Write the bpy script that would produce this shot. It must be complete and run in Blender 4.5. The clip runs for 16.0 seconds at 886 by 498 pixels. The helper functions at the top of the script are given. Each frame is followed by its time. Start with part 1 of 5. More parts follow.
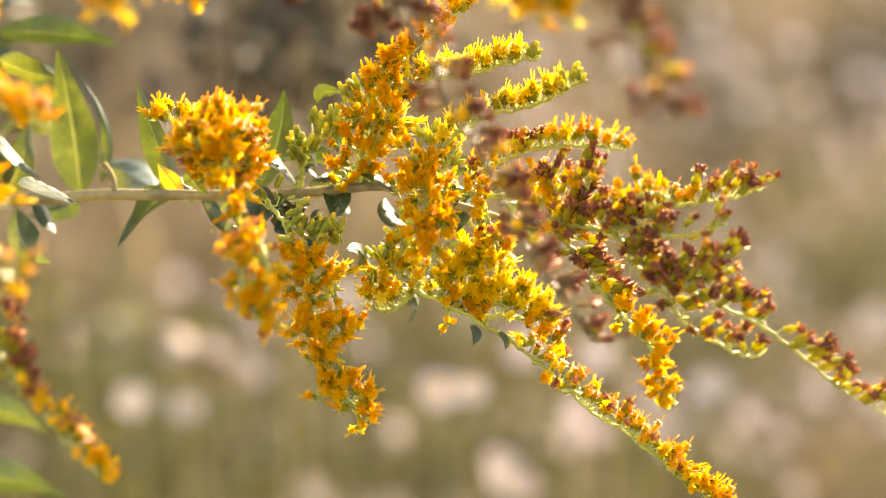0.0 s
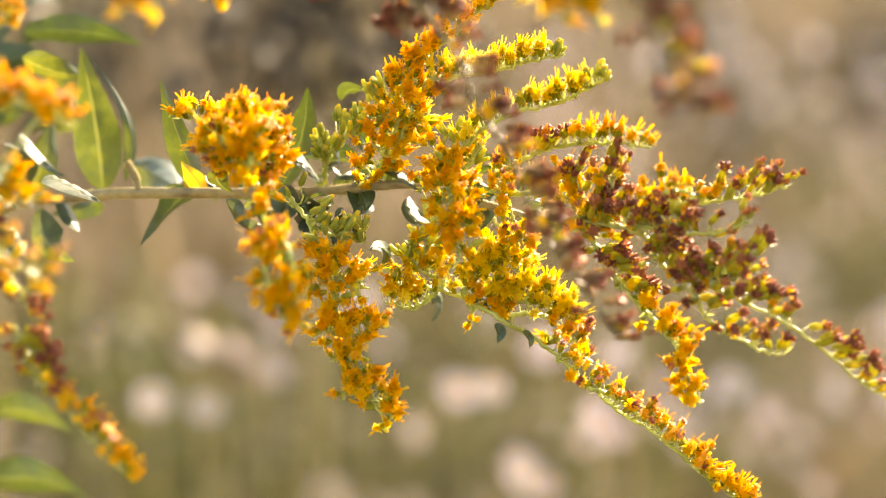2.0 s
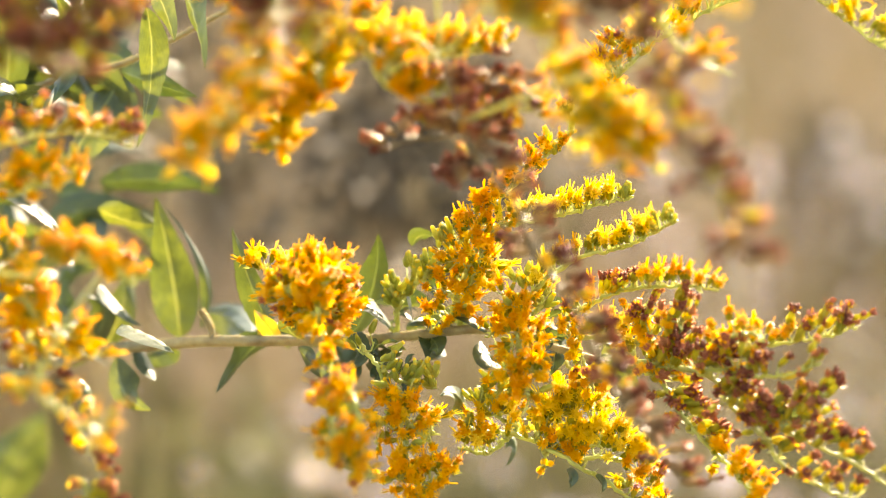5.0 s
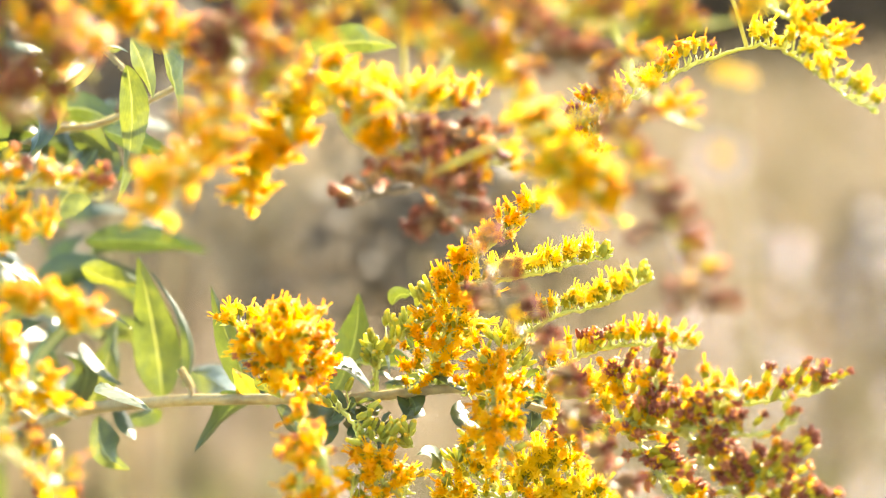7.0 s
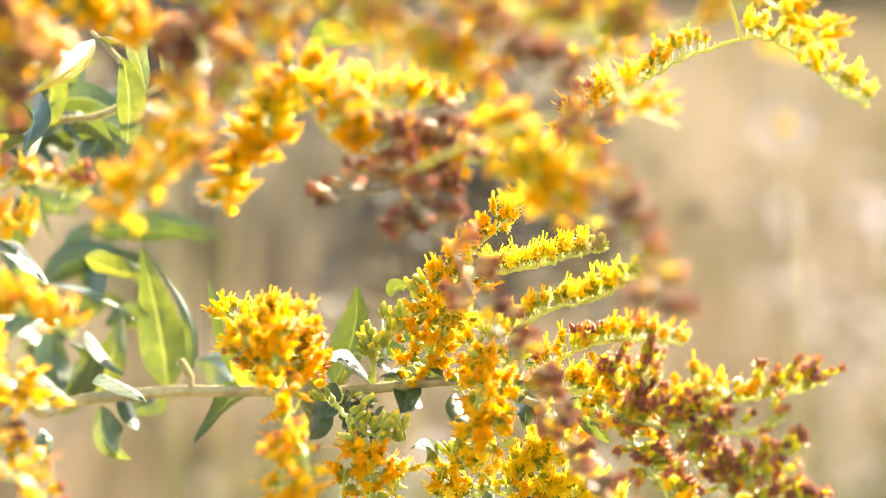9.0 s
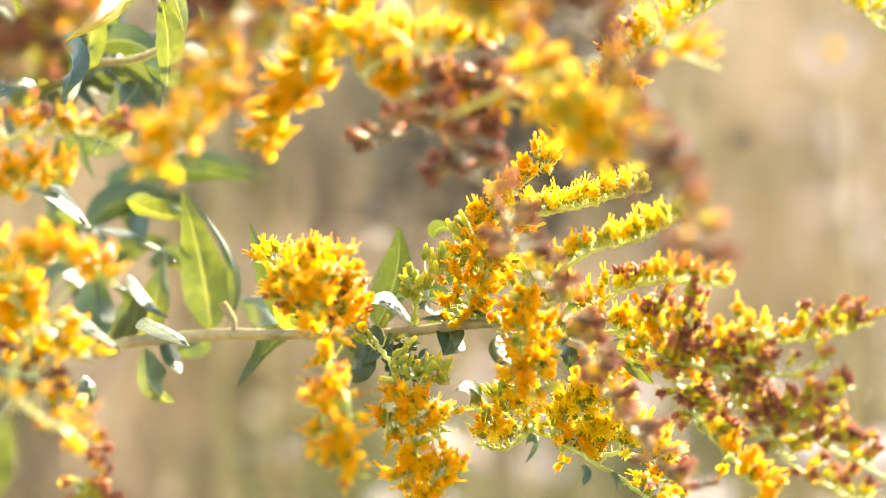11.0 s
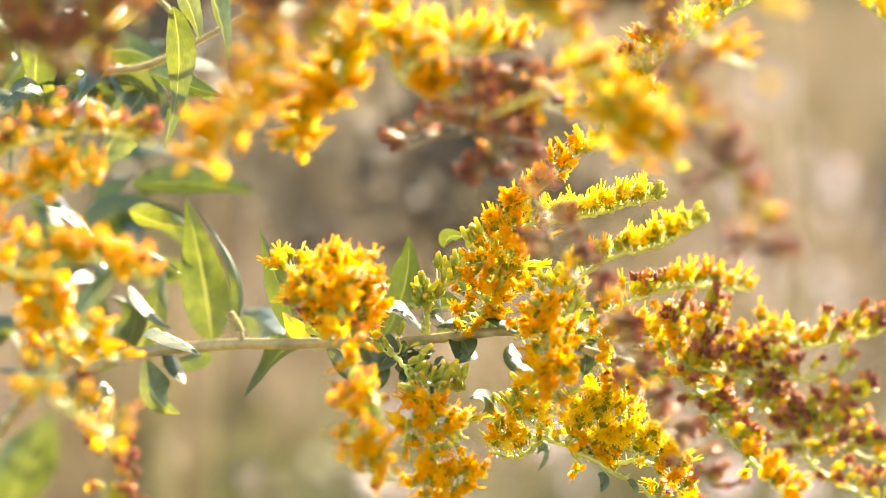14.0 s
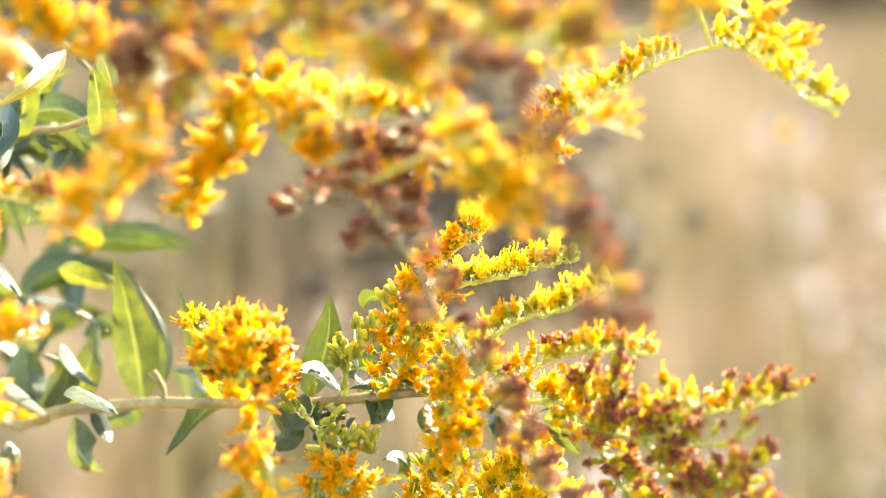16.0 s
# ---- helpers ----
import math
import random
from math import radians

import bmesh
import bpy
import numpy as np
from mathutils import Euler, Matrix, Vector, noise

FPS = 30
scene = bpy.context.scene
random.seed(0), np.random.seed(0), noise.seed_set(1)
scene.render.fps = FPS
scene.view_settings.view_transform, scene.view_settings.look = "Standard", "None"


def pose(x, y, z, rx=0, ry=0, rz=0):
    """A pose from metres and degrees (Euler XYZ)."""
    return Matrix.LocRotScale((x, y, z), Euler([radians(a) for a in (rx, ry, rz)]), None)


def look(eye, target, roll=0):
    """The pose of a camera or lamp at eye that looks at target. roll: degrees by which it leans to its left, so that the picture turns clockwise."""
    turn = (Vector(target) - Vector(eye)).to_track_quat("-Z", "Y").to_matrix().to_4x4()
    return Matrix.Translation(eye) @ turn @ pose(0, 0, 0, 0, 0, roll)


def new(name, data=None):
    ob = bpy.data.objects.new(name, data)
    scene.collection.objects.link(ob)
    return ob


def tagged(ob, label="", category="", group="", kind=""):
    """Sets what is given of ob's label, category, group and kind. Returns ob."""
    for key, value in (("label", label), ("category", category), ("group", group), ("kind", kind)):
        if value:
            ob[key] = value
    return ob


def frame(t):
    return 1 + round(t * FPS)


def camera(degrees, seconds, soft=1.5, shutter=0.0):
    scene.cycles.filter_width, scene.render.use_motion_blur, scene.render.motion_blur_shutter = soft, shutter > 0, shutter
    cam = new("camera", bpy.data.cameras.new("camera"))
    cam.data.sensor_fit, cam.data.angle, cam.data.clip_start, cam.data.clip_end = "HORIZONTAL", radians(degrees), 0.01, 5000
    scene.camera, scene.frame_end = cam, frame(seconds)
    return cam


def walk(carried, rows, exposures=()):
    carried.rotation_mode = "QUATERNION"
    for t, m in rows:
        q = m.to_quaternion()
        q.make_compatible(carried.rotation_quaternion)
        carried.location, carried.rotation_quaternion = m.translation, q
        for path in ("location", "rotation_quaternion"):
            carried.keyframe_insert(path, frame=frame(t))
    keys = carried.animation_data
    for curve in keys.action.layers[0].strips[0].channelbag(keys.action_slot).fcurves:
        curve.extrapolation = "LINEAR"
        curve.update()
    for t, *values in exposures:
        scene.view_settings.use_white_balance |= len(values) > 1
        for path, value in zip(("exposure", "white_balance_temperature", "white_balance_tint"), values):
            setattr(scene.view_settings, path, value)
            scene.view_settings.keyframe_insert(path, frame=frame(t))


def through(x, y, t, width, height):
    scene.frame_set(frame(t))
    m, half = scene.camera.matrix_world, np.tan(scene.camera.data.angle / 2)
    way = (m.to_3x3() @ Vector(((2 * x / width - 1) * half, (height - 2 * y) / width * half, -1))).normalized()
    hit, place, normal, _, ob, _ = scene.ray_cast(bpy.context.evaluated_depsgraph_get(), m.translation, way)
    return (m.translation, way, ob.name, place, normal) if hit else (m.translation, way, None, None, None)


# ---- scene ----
# ---- camera and its way ----
cam = camera(20, 16.0, soft=0.9)
cam.data.dof.use_dof = True
cam.data.dof.focus_distance = 0.595
cam.data.dof.aperture_fstop = 6.6
walk(cam, [
    (0, look((0.0000, 0.0000, 1.1500), (0.0446, 0.5580, 1.0425), 1.38)),
    (0.5, look((-0.0002, 0.0009, 1.1504), (0.0442, 0.5588, 1.0425), 1.33)),
    (1, look((-0.0015, 0.0008, 1.1508), (0.0417, 0.5587, 1.0421), 1.30)),
    (1.5, look((-0.0027, 0.0009, 1.1502), (0.0403, 0.5588, 1.0419), 1.28)),
    (2, look((-0.0021, 0.0009, 1.1489), (0.0391, 0.5592, 1.0417), 1.26)),
    (2.5, look((-0.0008, 0.0010, 1.1525), (0.0374, 0.5587, 1.0414), 1.07)),
    (3, look((0.0009, 0.0011, 1.1511), (0.0360, 0.5598, 1.0437), 0.96)),
    (3.5, look((0.0019, 0.0010, 1.1554), (0.0290, 0.5620, 1.0582), 0.56)),
    (4, look((0.0006, -0.0001, 1.1551), (0.0273, 0.5626, 1.0682), 0.48)),
    (4.2, look((0.0035, -0.0004, 1.1569), (0.0265, 0.5626, 1.0711), 0.30)),
    (6.3, look((0.0188, 0.0037, 1.1479), (0.0237, 0.5699, 1.0826), -0.04)),
    (6.5, look((0.0213, 0.0030, 1.1458), (0.0255, 0.5696, 1.0837), 0.07)),
    (7, look((0.0310, 0.0019, 1.1480), (0.0298, 0.5686, 1.0869), -0.07)),
    (7.5, look((0.0437, 0.0038, 1.1524), (0.0327, 0.5698, 1.0862), -0.40)),
    (8, look((0.0543, 0.0053, 1.1544), (0.0350, 0.5708, 1.0858), -0.61)),
    (8.2, look((0.0587, 0.0063, 1.1556), (0.0357, 0.5716, 1.0857), -0.54)),
    (10.3, look((0.0643, 0.0075, 1.1649), (0.0277, 0.5705, 1.0837), -0.76)),
    (10.5, look((0.0655, 0.0086, 1.1669), (0.0258, 0.5706, 1.0803), -0.96)),
    (11, look((0.0640, 0.0111, 1.1638), (0.0227, 0.5722, 1.0723), -1.09)),
    (11.5, look((0.0668, 0.0118, 1.1586), (0.0215, 0.5726, 1.0676), -1.01)),
    (12, look((0.0536, 0.0108, 1.1510), (0.0201, 0.5733, 1.0651), -0.46)),
    (12.5, look((0.0409, 0.0135, 1.1552), (0.0153, 0.5763, 1.0688), -1.14)),
    (13, look((0.0338, 0.0114, 1.1595), (0.0142, 0.5743, 1.0717), -0.51)),
    (13.5, look((0.0332, 0.0114, 1.1603), (0.0158, 0.5747, 1.0747), -0.48)),
    (14, look((0.0280, 0.0090, 1.1523), (0.0179, 0.5734, 1.0734), -0.56)),
    (14.5, look((0.0281, 0.0073, 1.1483), (0.0212, 0.5728, 1.0773), -0.51)),
    (15, look((0.0327, 0.0072, 1.1568), (0.0246, 0.5723, 1.0831), -0.42)),
    (15.5, look((0.0498, 0.0097, 1.1577), (0.0295, 0.5748, 1.0858), -0.63)),
    (16, look((0.0759, 0.0114, 1.1585), (0.0393, 0.5758, 1.0873), -0.69)),
], exposures=[(0, 2.49, 8900, 14), (3.5, 2.49, 8900, 14), (4.2, 2.41, 8900, 14), (6.3, 3.22, 7700, 8), (7, 3.22, 7700, 8), (8.2, 3.16, 7700, 8), (10.3, 3.18, 7700, 8), (11, 3.10, 7700, 8), (12.5, 2.92, 8050, 11), (14, 2.92, 8050, 11), (16, 3.15, 7700, 8)])

# ---- light ----
sky_world = bpy.data.worlds.new("sky")
scene.world = sky_world
sky_world.use_nodes = True
sky_nodes = sky_world.node_tree
sky = sky_nodes.nodes.new("ShaderNodeTexSky")
sky.sky_type, sky.sun_disc = "NISHITA", False
SUN_UP, SUN_TURN = radians(33), radians(30)
sky.sun_elevation, sky.sun_rotation = SUN_UP, SUN_TURN
sky_nodes.links.new(sky.outputs[0], sky_nodes.nodes["Background"].inputs["Color"])
sky_nodes.nodes["Background"].inputs["Strength"].default_value = 0.13
sun_way = Vector((math.sin(SUN_TURN) * math.cos(SUN_UP), math.cos(SUN_TURN) * math.cos(SUN_UP), math.sin(SUN_UP)))
sun_data = bpy.data.lights.new("sun", "SUN")
sun_data.energy, sun_data.angle, sun_data.color = 5.0, radians(0.6), (1.0, 0.92, 0.80)
sun = new("sun", sun_data)
sun.matrix_world = look(sun_way * 5, (0, 0, 0))


# ---- materials ----
def material(name):
    m = bpy.data.materials.new(name)
    m.use_nodes = True
    n = m.node_tree
    n.nodes.clear()
    return m, n


def ramp(n, fac, stops):
    r = n.nodes.new("ShaderNodeValToRGB")
    e = r.color_ramp.elements
    while len(e) < len(stops):
        e.new(0.5)
    for k, (p, c) in zip(e, stops):
        k.position, k.color = p, (*c, 1)
    n.links.new(fac, r.inputs["Fac"])
    return r.outputs["Color"]


def noise_tex(n, scale, detail=4, space="Object", rough=0.55):
    co = n.nodes.new("ShaderNodeTexCoord")
    t = n.nodes.new("ShaderNodeTexNoise")
    t.inputs["Scale"].default_value, t.inputs["Detail"].default_value, t.inputs["Roughness"].default_value = scale, detail, rough
    n.links.new(co.outputs[space], t.inputs["Vector"])
    return t.outputs["Fac"]


def mixed(n, fac, a, b, mode="MIX"):
    x = n.nodes.new("ShaderNodeMix")
    x.data_type, x.blend_type = "RGBA", mode
    for s, v in ((x.inputs[0], fac), (x.inputs[6], a), (x.inputs[7], b)):
        if isinstance(v, (float, int)):
            s.default_value = v
        elif isinstance(v, tuple):
            s.default_value = (*v, 1)
        else:
            n.links.new(v, s)
    return x.outputs[2]


def sheet(n, colour, through_colour, through, rough, spec=0.4, bump=None, depth=0.0002, coat=0.0):
    """A thin plant surface: reflects, and lets light through."""
    p = n.nodes.new("ShaderNodeBsdfPrincipled")
    tr = n.nodes.new("ShaderNodeBsdfTranslucent")
    mx = n.nodes.new("ShaderNodeMixShader")
    out = n.nodes.new("ShaderNodeOutputMaterial")
    for s, v in ((p.inputs["Base Color"], colour), (tr.inputs["Color"], through_colour)):
        if isinstance(v, tuple):
            s.default_value = (*v, 1)
        else:
            n.links.new(v, s)
    p.inputs["Roughness"].default_value = rough
    p.inputs["Specular IOR Level"].default_value = spec
    p.inputs["Coat Weight"].default_value = coat
    p.inputs["Coat Roughness"].default_value = 0.42
    mx.inputs[0].default_value = through
    n.links.new(p.outputs[0], mx.inputs[1])
    n.links.new(tr.outputs[0], mx.inputs[2])
    n.links.new(mx.outputs[0], out.inputs["Surface"])
    if bump is not None:
        b = n.nodes.new("ShaderNodeBump")
        b.inputs["Strength"].default_value, b.inputs["Distance"].default_value = 0.6, depth
        n.links.new(bump, b.inputs["Height"])
        n.links.new(b.outputs[0], p.inputs["Normal"])


def object_random(n):
    return n.nodes.new("ShaderNodeObjectInfo").outputs["Random"]


def petal_material(name, stops, scale, through, spec=0.5, pale=0.0):
    m, n = material(name)
    by_head = ramp(n, object_random(n), stops)
    grain = ramp(n, noise_tex(n, scale, 3), [(0.3, (0.84, 0.8, 0.75)), (0.7, (1, 1, 1))])
    col = mixed(n, 1.0, by_head, grain, "MULTIPLY")
    sheet(n, col, mixed(n, pale, col, (1.0, 0.84, 0.10)), through, 0.42, spec)
    return m


FRESH = petal_material("fresh_petal", [(0.0, (0.97, 0.52, 0.008)), (0.5, (0.98, 0.60, 0.010)), (1.0, (0.98, 0.68, 0.020))], 900, 0.8, 0.5, 0.2)
# Fresh petal's lemon copy; sunlight on the bright sprays is partly in its colour.
LEMON = petal_material("newly_opened_petal", [(0.0, (0.97, 0.70, 0.022)), (0.5, (0.98, 0.78, 0.045)), (1.0, (0.98, 0.84, 0.10))], 900, 0.8, 0.5, 0.5)
ORANGE = petal_material("fading_petal", [(0.0, (0.90, 0.42, 0.008)), (0.5, (0.94, 0.54, 0.010)), (1.0, (0.96, 0.64, 0.014))], 900, 0.6, 0.5, 0.08)
BROWN = petal_material("withered_floret", [(0.0, (0.27, 0.085, 0.05)), (0.5, (0.44, 0.15, 0.08)), (1.0, (0.66, 0.28, 0.11))], 1200, 0.5, 0.15)
DEADBROWN = petal_material("dead_floret", [(0.0, (0.17, 0.05, 0.03)), (0.5, (0.30, 0.095, 0.055)), (1.0, (0.46, 0.18, 0.09))], 1200, 0.45, 0.12)
CUP = petal_material("green_bract", [(0.0, (0.36, 0.38, 0.03)), (0.5, (0.48, 0.47, 0.04)), (1.0, (0.62, 0.54, 0.05))], 1100, 0.65, 0.25)
DEADCUP = petal_material("dead_bract", [(0.0, (0.24, 0.13, 0.06)), (0.5, (0.36, 0.21, 0.09)), (1.0, (0.50, 0.33, 0.13))], 1100, 0.5)
DRYCUP = petal_material("drying_bract", [(0.0, (0.34, 0.35, 0.05)), (0.5, (0.50, 0.48, 0.06)), (1.0, (0.66, 0.56, 0.07))], 1100, 0.65, 0.3, 0.25)
BUDTIP = petal_material("bud_tip", [(0.0, (0.60, 0.52, 0.06)), (0.5, (0.72, 0.58, 0.06)), (1.0, (0.88, 0.66, 0.05))], 900, 0.55)
BUDCUP = petal_material("bud_bract", [(0.0, (0.34, 0.38, 0.06)), (0.5, (0.44, 0.47, 0.08)), (1.0, (0.56, 0.56, 0.10))], 1100, 0.55)


def stalk_material(name, a, b, rough):
    m, n = material(name)
    nz = noise_tex(n, 320, 4)
    sheet(n, ramp(n, nz, [(0.3, a), (0.7, b)]), b, 0.32, rough, 0.6, noise_tex(n, 2600, 3), 0.0003)
    return m


STALK = stalk_material("pale_green_stalk", (0.34, 0.37, 0.06), (0.56, 0.57, 0.15), 0.33)
DRYSTALK = stalk_material("drying_stalk", (0.34, 0.34, 0.07), (0.54, 0.52, 0.16), 0.33)
DEADSTALK = stalk_material("dead_stalk", (0.12, 0.085, 0.04), (0.25, 0.19, 0.09), 0.45)
STEM = stalk_material("ribbed_stem", (0.17, 0.13, 0.06), (0.42, 0.36, 0.18), 0.5)


def leaf_material(name, dark, light, shine):
    m, n = material(name)
    uv = n.nodes.new("ShaderNodeUVMap")
    sep = n.nodes.new("ShaderNodeSeparateXYZ")
    n.links.new(uv.outputs[0], sep.inputs[0])

    def calc(op, a, b):
        k = n.nodes.new("ShaderNodeMath")
        k.operation = op
        for s, v in zip(k.inputs, (a, b)):
            if isinstance(v, (float, int)):
                s.default_value = v
            else:
                n.links.new(v, s)
        return k.outputs[0]

    across = calc("ABSOLUTE", calc("SUBTRACT", sep.outputs["Y"], 0.5), 0)
    rib = calc("LESS_THAN", across, 0.025)
    slant = calc("SUBTRACT", calc("MULTIPLY", sep.outputs["X"], 11.0), calc("MULTIPLY", across, 9.0))
    vein = calc("LESS_THAN", calc("FRACT", slant, 0), 0.10)
    veins = calc("MAXIMUM", calc("MULTIPLY", rib, 0.7), calc("MULTIPLY", vein, 0.14))
    blotch = mixed(n, 0.4, noise_tex(n, 110, 5), noise_tex(n, 620, 3))
    base = ramp(n, blotch, [(0.25, dark), (0.75, light)])
    by_leaf = ramp(n, object_random(n), [(0, (0.75, 0.85, 0.8)), (1, (1.15, 1.05, 1.0))])
    base = mixed(n, 1.0, base, by_leaf, "MULTIPLY")
    base = mixed(n, veins, base, tuple(min(1, 1.7 * c + 0.03) for c in light))
    lit = mixed(n, veins, ramp(n, blotch, [(0.36, (0.040, 0.052, 0.006)), (0.52, (0.076, 0.094, 0.009)), (0.66, (0.145, 0.158, 0.014))]), (0.26, 0.26, 0.06))
    if name == "yellowing_leaf":
        lit = ramp(n, blotch, [(0.3, (0.5, 0.13, 0.01)), (0.45, (0.8, 0.5, 0.02)), (0.8, (0.6, 0.55, 0.04))])
    lit = mixed(n, 1.0, lit, ramp(n, object_random(n), [(0, (0.28, 0.36, 0.38)), (0.6, (0.85, 0.85, 0.85)), (1, (1.25, 1.15, 1.0))]), "MULTIPLY")
    rough_bump = calc("ADD", calc("MULTIPLY", veins, -0.8), noise_tex(n, 700, 4))
    sheet(n, base, lit, 0.45, shine, 0.6, rough_bump, 0.0003, 0.88)
    return m


LEAF = leaf_material("green_leaf", (0.035, 0.065, 0.02), (0.065, 0.105, 0.03), 0.5)
YELLOW_LEAF = leaf_material("yellowing_leaf", (0.30, 0.12, 0.02), (0.45, 0.36, 0.04), 0.5)


# ---- building tools ----
def part(name, verts, faces, mats, parent, label="", slots=None, smooth=True, uvs=None):
    me = bpy.data.meshes.new(name)
    me.from_pydata(verts, [], faces)
    for m in mats:
        me.materials.append(m)
    if slots:
        me.polygons.foreach_set("material_index", slots)
    if smooth:
        me.polygons.foreach_set("use_smooth", [True] * len(me.polygons))
    if uvs:
        layer = me.uv_layers.new(name="UVMap")
        for lp in me.loops:
            layer.data[lp.index].uv = uvs[lp.vertex_index]
    me.update()
    ob = new(name, me)
    ob.parent = parent
    if label:
        tagged(ob, label)
    return ob


def curve_points(pts, per=8):
    """A smooth line through the points, with its way at each place."""
    p = [Vector(q) for q in pts]
    p = [2 * p[0] - p[1], *p, 2 * p[-1] - p[-2]]
    out = []
    for i in range(1, len(p) - 2):
        for k in range(per):
            u = k / per
            a, b, c, d = p[i - 1:i + 3]
            out.append(0.5 * ((2 * b) + (c - a) * u + (2 * a - 5 * b + 4 * c - d) * u * u + (3 * b - a - 3 * c + d) * u ** 3))
    out.append(p[-2])
    return out


def side_of(way):
    s = way.cross(Vector((0.12, -1, 0.2)))
    return s.normalized() if s.length > 1e-6 else Vector((1, 0, 0))


def add_tube(verts, faces, line, r0, r1, sides=7, ribs=0.0, bumpy=0.0, rng=random):
    first = len(verts)
    last = len(line) - 1
    for i, c in enumerate(line):
        way = (line[min(i + 1, last)] - line[max(i - 1, 0)]).normalized()
        s = side_of(way)
        v = way.cross(s)
        r = r0 + (r1 - r0) * i / last
        for k in range(sides):
            a = math.tau * k / sides
            rr = r * (1 + (ribs if k % 2 else 0) + bumpy * (rng.random() - 0.5))
            verts.append(c + s * (math.cos(a) * rr) + v * (math.sin(a) * rr))
    for i in range(last):
        for k in range(sides):
            a, b = first + i * sides + k, first + i * sides + (k + 1) % sides
            faces.append((a, b, b + sides, a + sides))
    faces.append(tuple(first + last * sides + k for k in range(sides)))


def plant(name, label):
    ob = new(name)
    return tagged(ob, label, "goldenrod", "goldenrod plants")


def stem(parent, pts, r0, r1):
    rng = random.Random(len(scene.objects))
    v, f = [], []
    line = curve_points(pts, 14)
    add_tube(v, f, line, r0, r1, 12, 0.10, 0.10, rng)
    # fine hairs on the upper part
    for i in range(len(line) // 3, len(line) - 1):
        for _ in range(44):
            u = rng.random()
            c = line[i].lerp(line[i + 1], u)
            way = (line[i + 1] - line[i]).normalized()
            d = Vector((rng.gauss(0, 1), rng.gauss(0, 1), rng.gauss(0, 1)))
            d = (d - d.dot(way) * way).normalized()
            r = r0 + (r1 - r0) * i / len(line)
            w = way * 0.00006
            tip = c + d * (r + rng.uniform(0.0003, 0.0007)) + way * rng.uniform(-0.0002, 0.0003)
            n = len(v)
            v.extend((c + d * r * 0.95 - w, c + d * r * 0.95 + w, tip))
            f.append((n, n + 1, n + 2))
    part("stem", v, f, [STEM], parent)


def foliage(parent, pts, count, long, seed, spread=1.0):
    """Loose leaves set along a line, spreading and hanging."""
    rng = random.Random(seed)
    line = curve_points(pts, 8)
    for _ in range(count):
        c = rng.choice(line) + Vector((rng.gauss(0, 0.004), rng.gauss(0.008, 0.006), rng.gauss(0, 0.004))) * spread
        d = Vector((rng.gauss(0, 1), rng.gauss(0.2, 0.5), rng.gauss(-0.1, 0.8))).normalized()
        ln = long * rng.uniform(0.6, 1.2)
        mid = c + d * (ln * 0.5) + Vector((0, 0, 0.12 * ln))
        tip = c + d * ln + Vector((0, 0, -0.18 * ln))
        leaf(parent, tuple(c), tuple(mid), tuple(tip), ln * rng.uniform(0.22, 0.34), rng.choice((15, 30, 40, 60)), 0.25)


def stalk(parent, pts):
    v, f = [], []
    add_tube(v, f, curve_points(pts, 8), 0.0005, 0.0004, 6, 0.1)
    part("stalk", v, f, [DRYSTALK], parent)


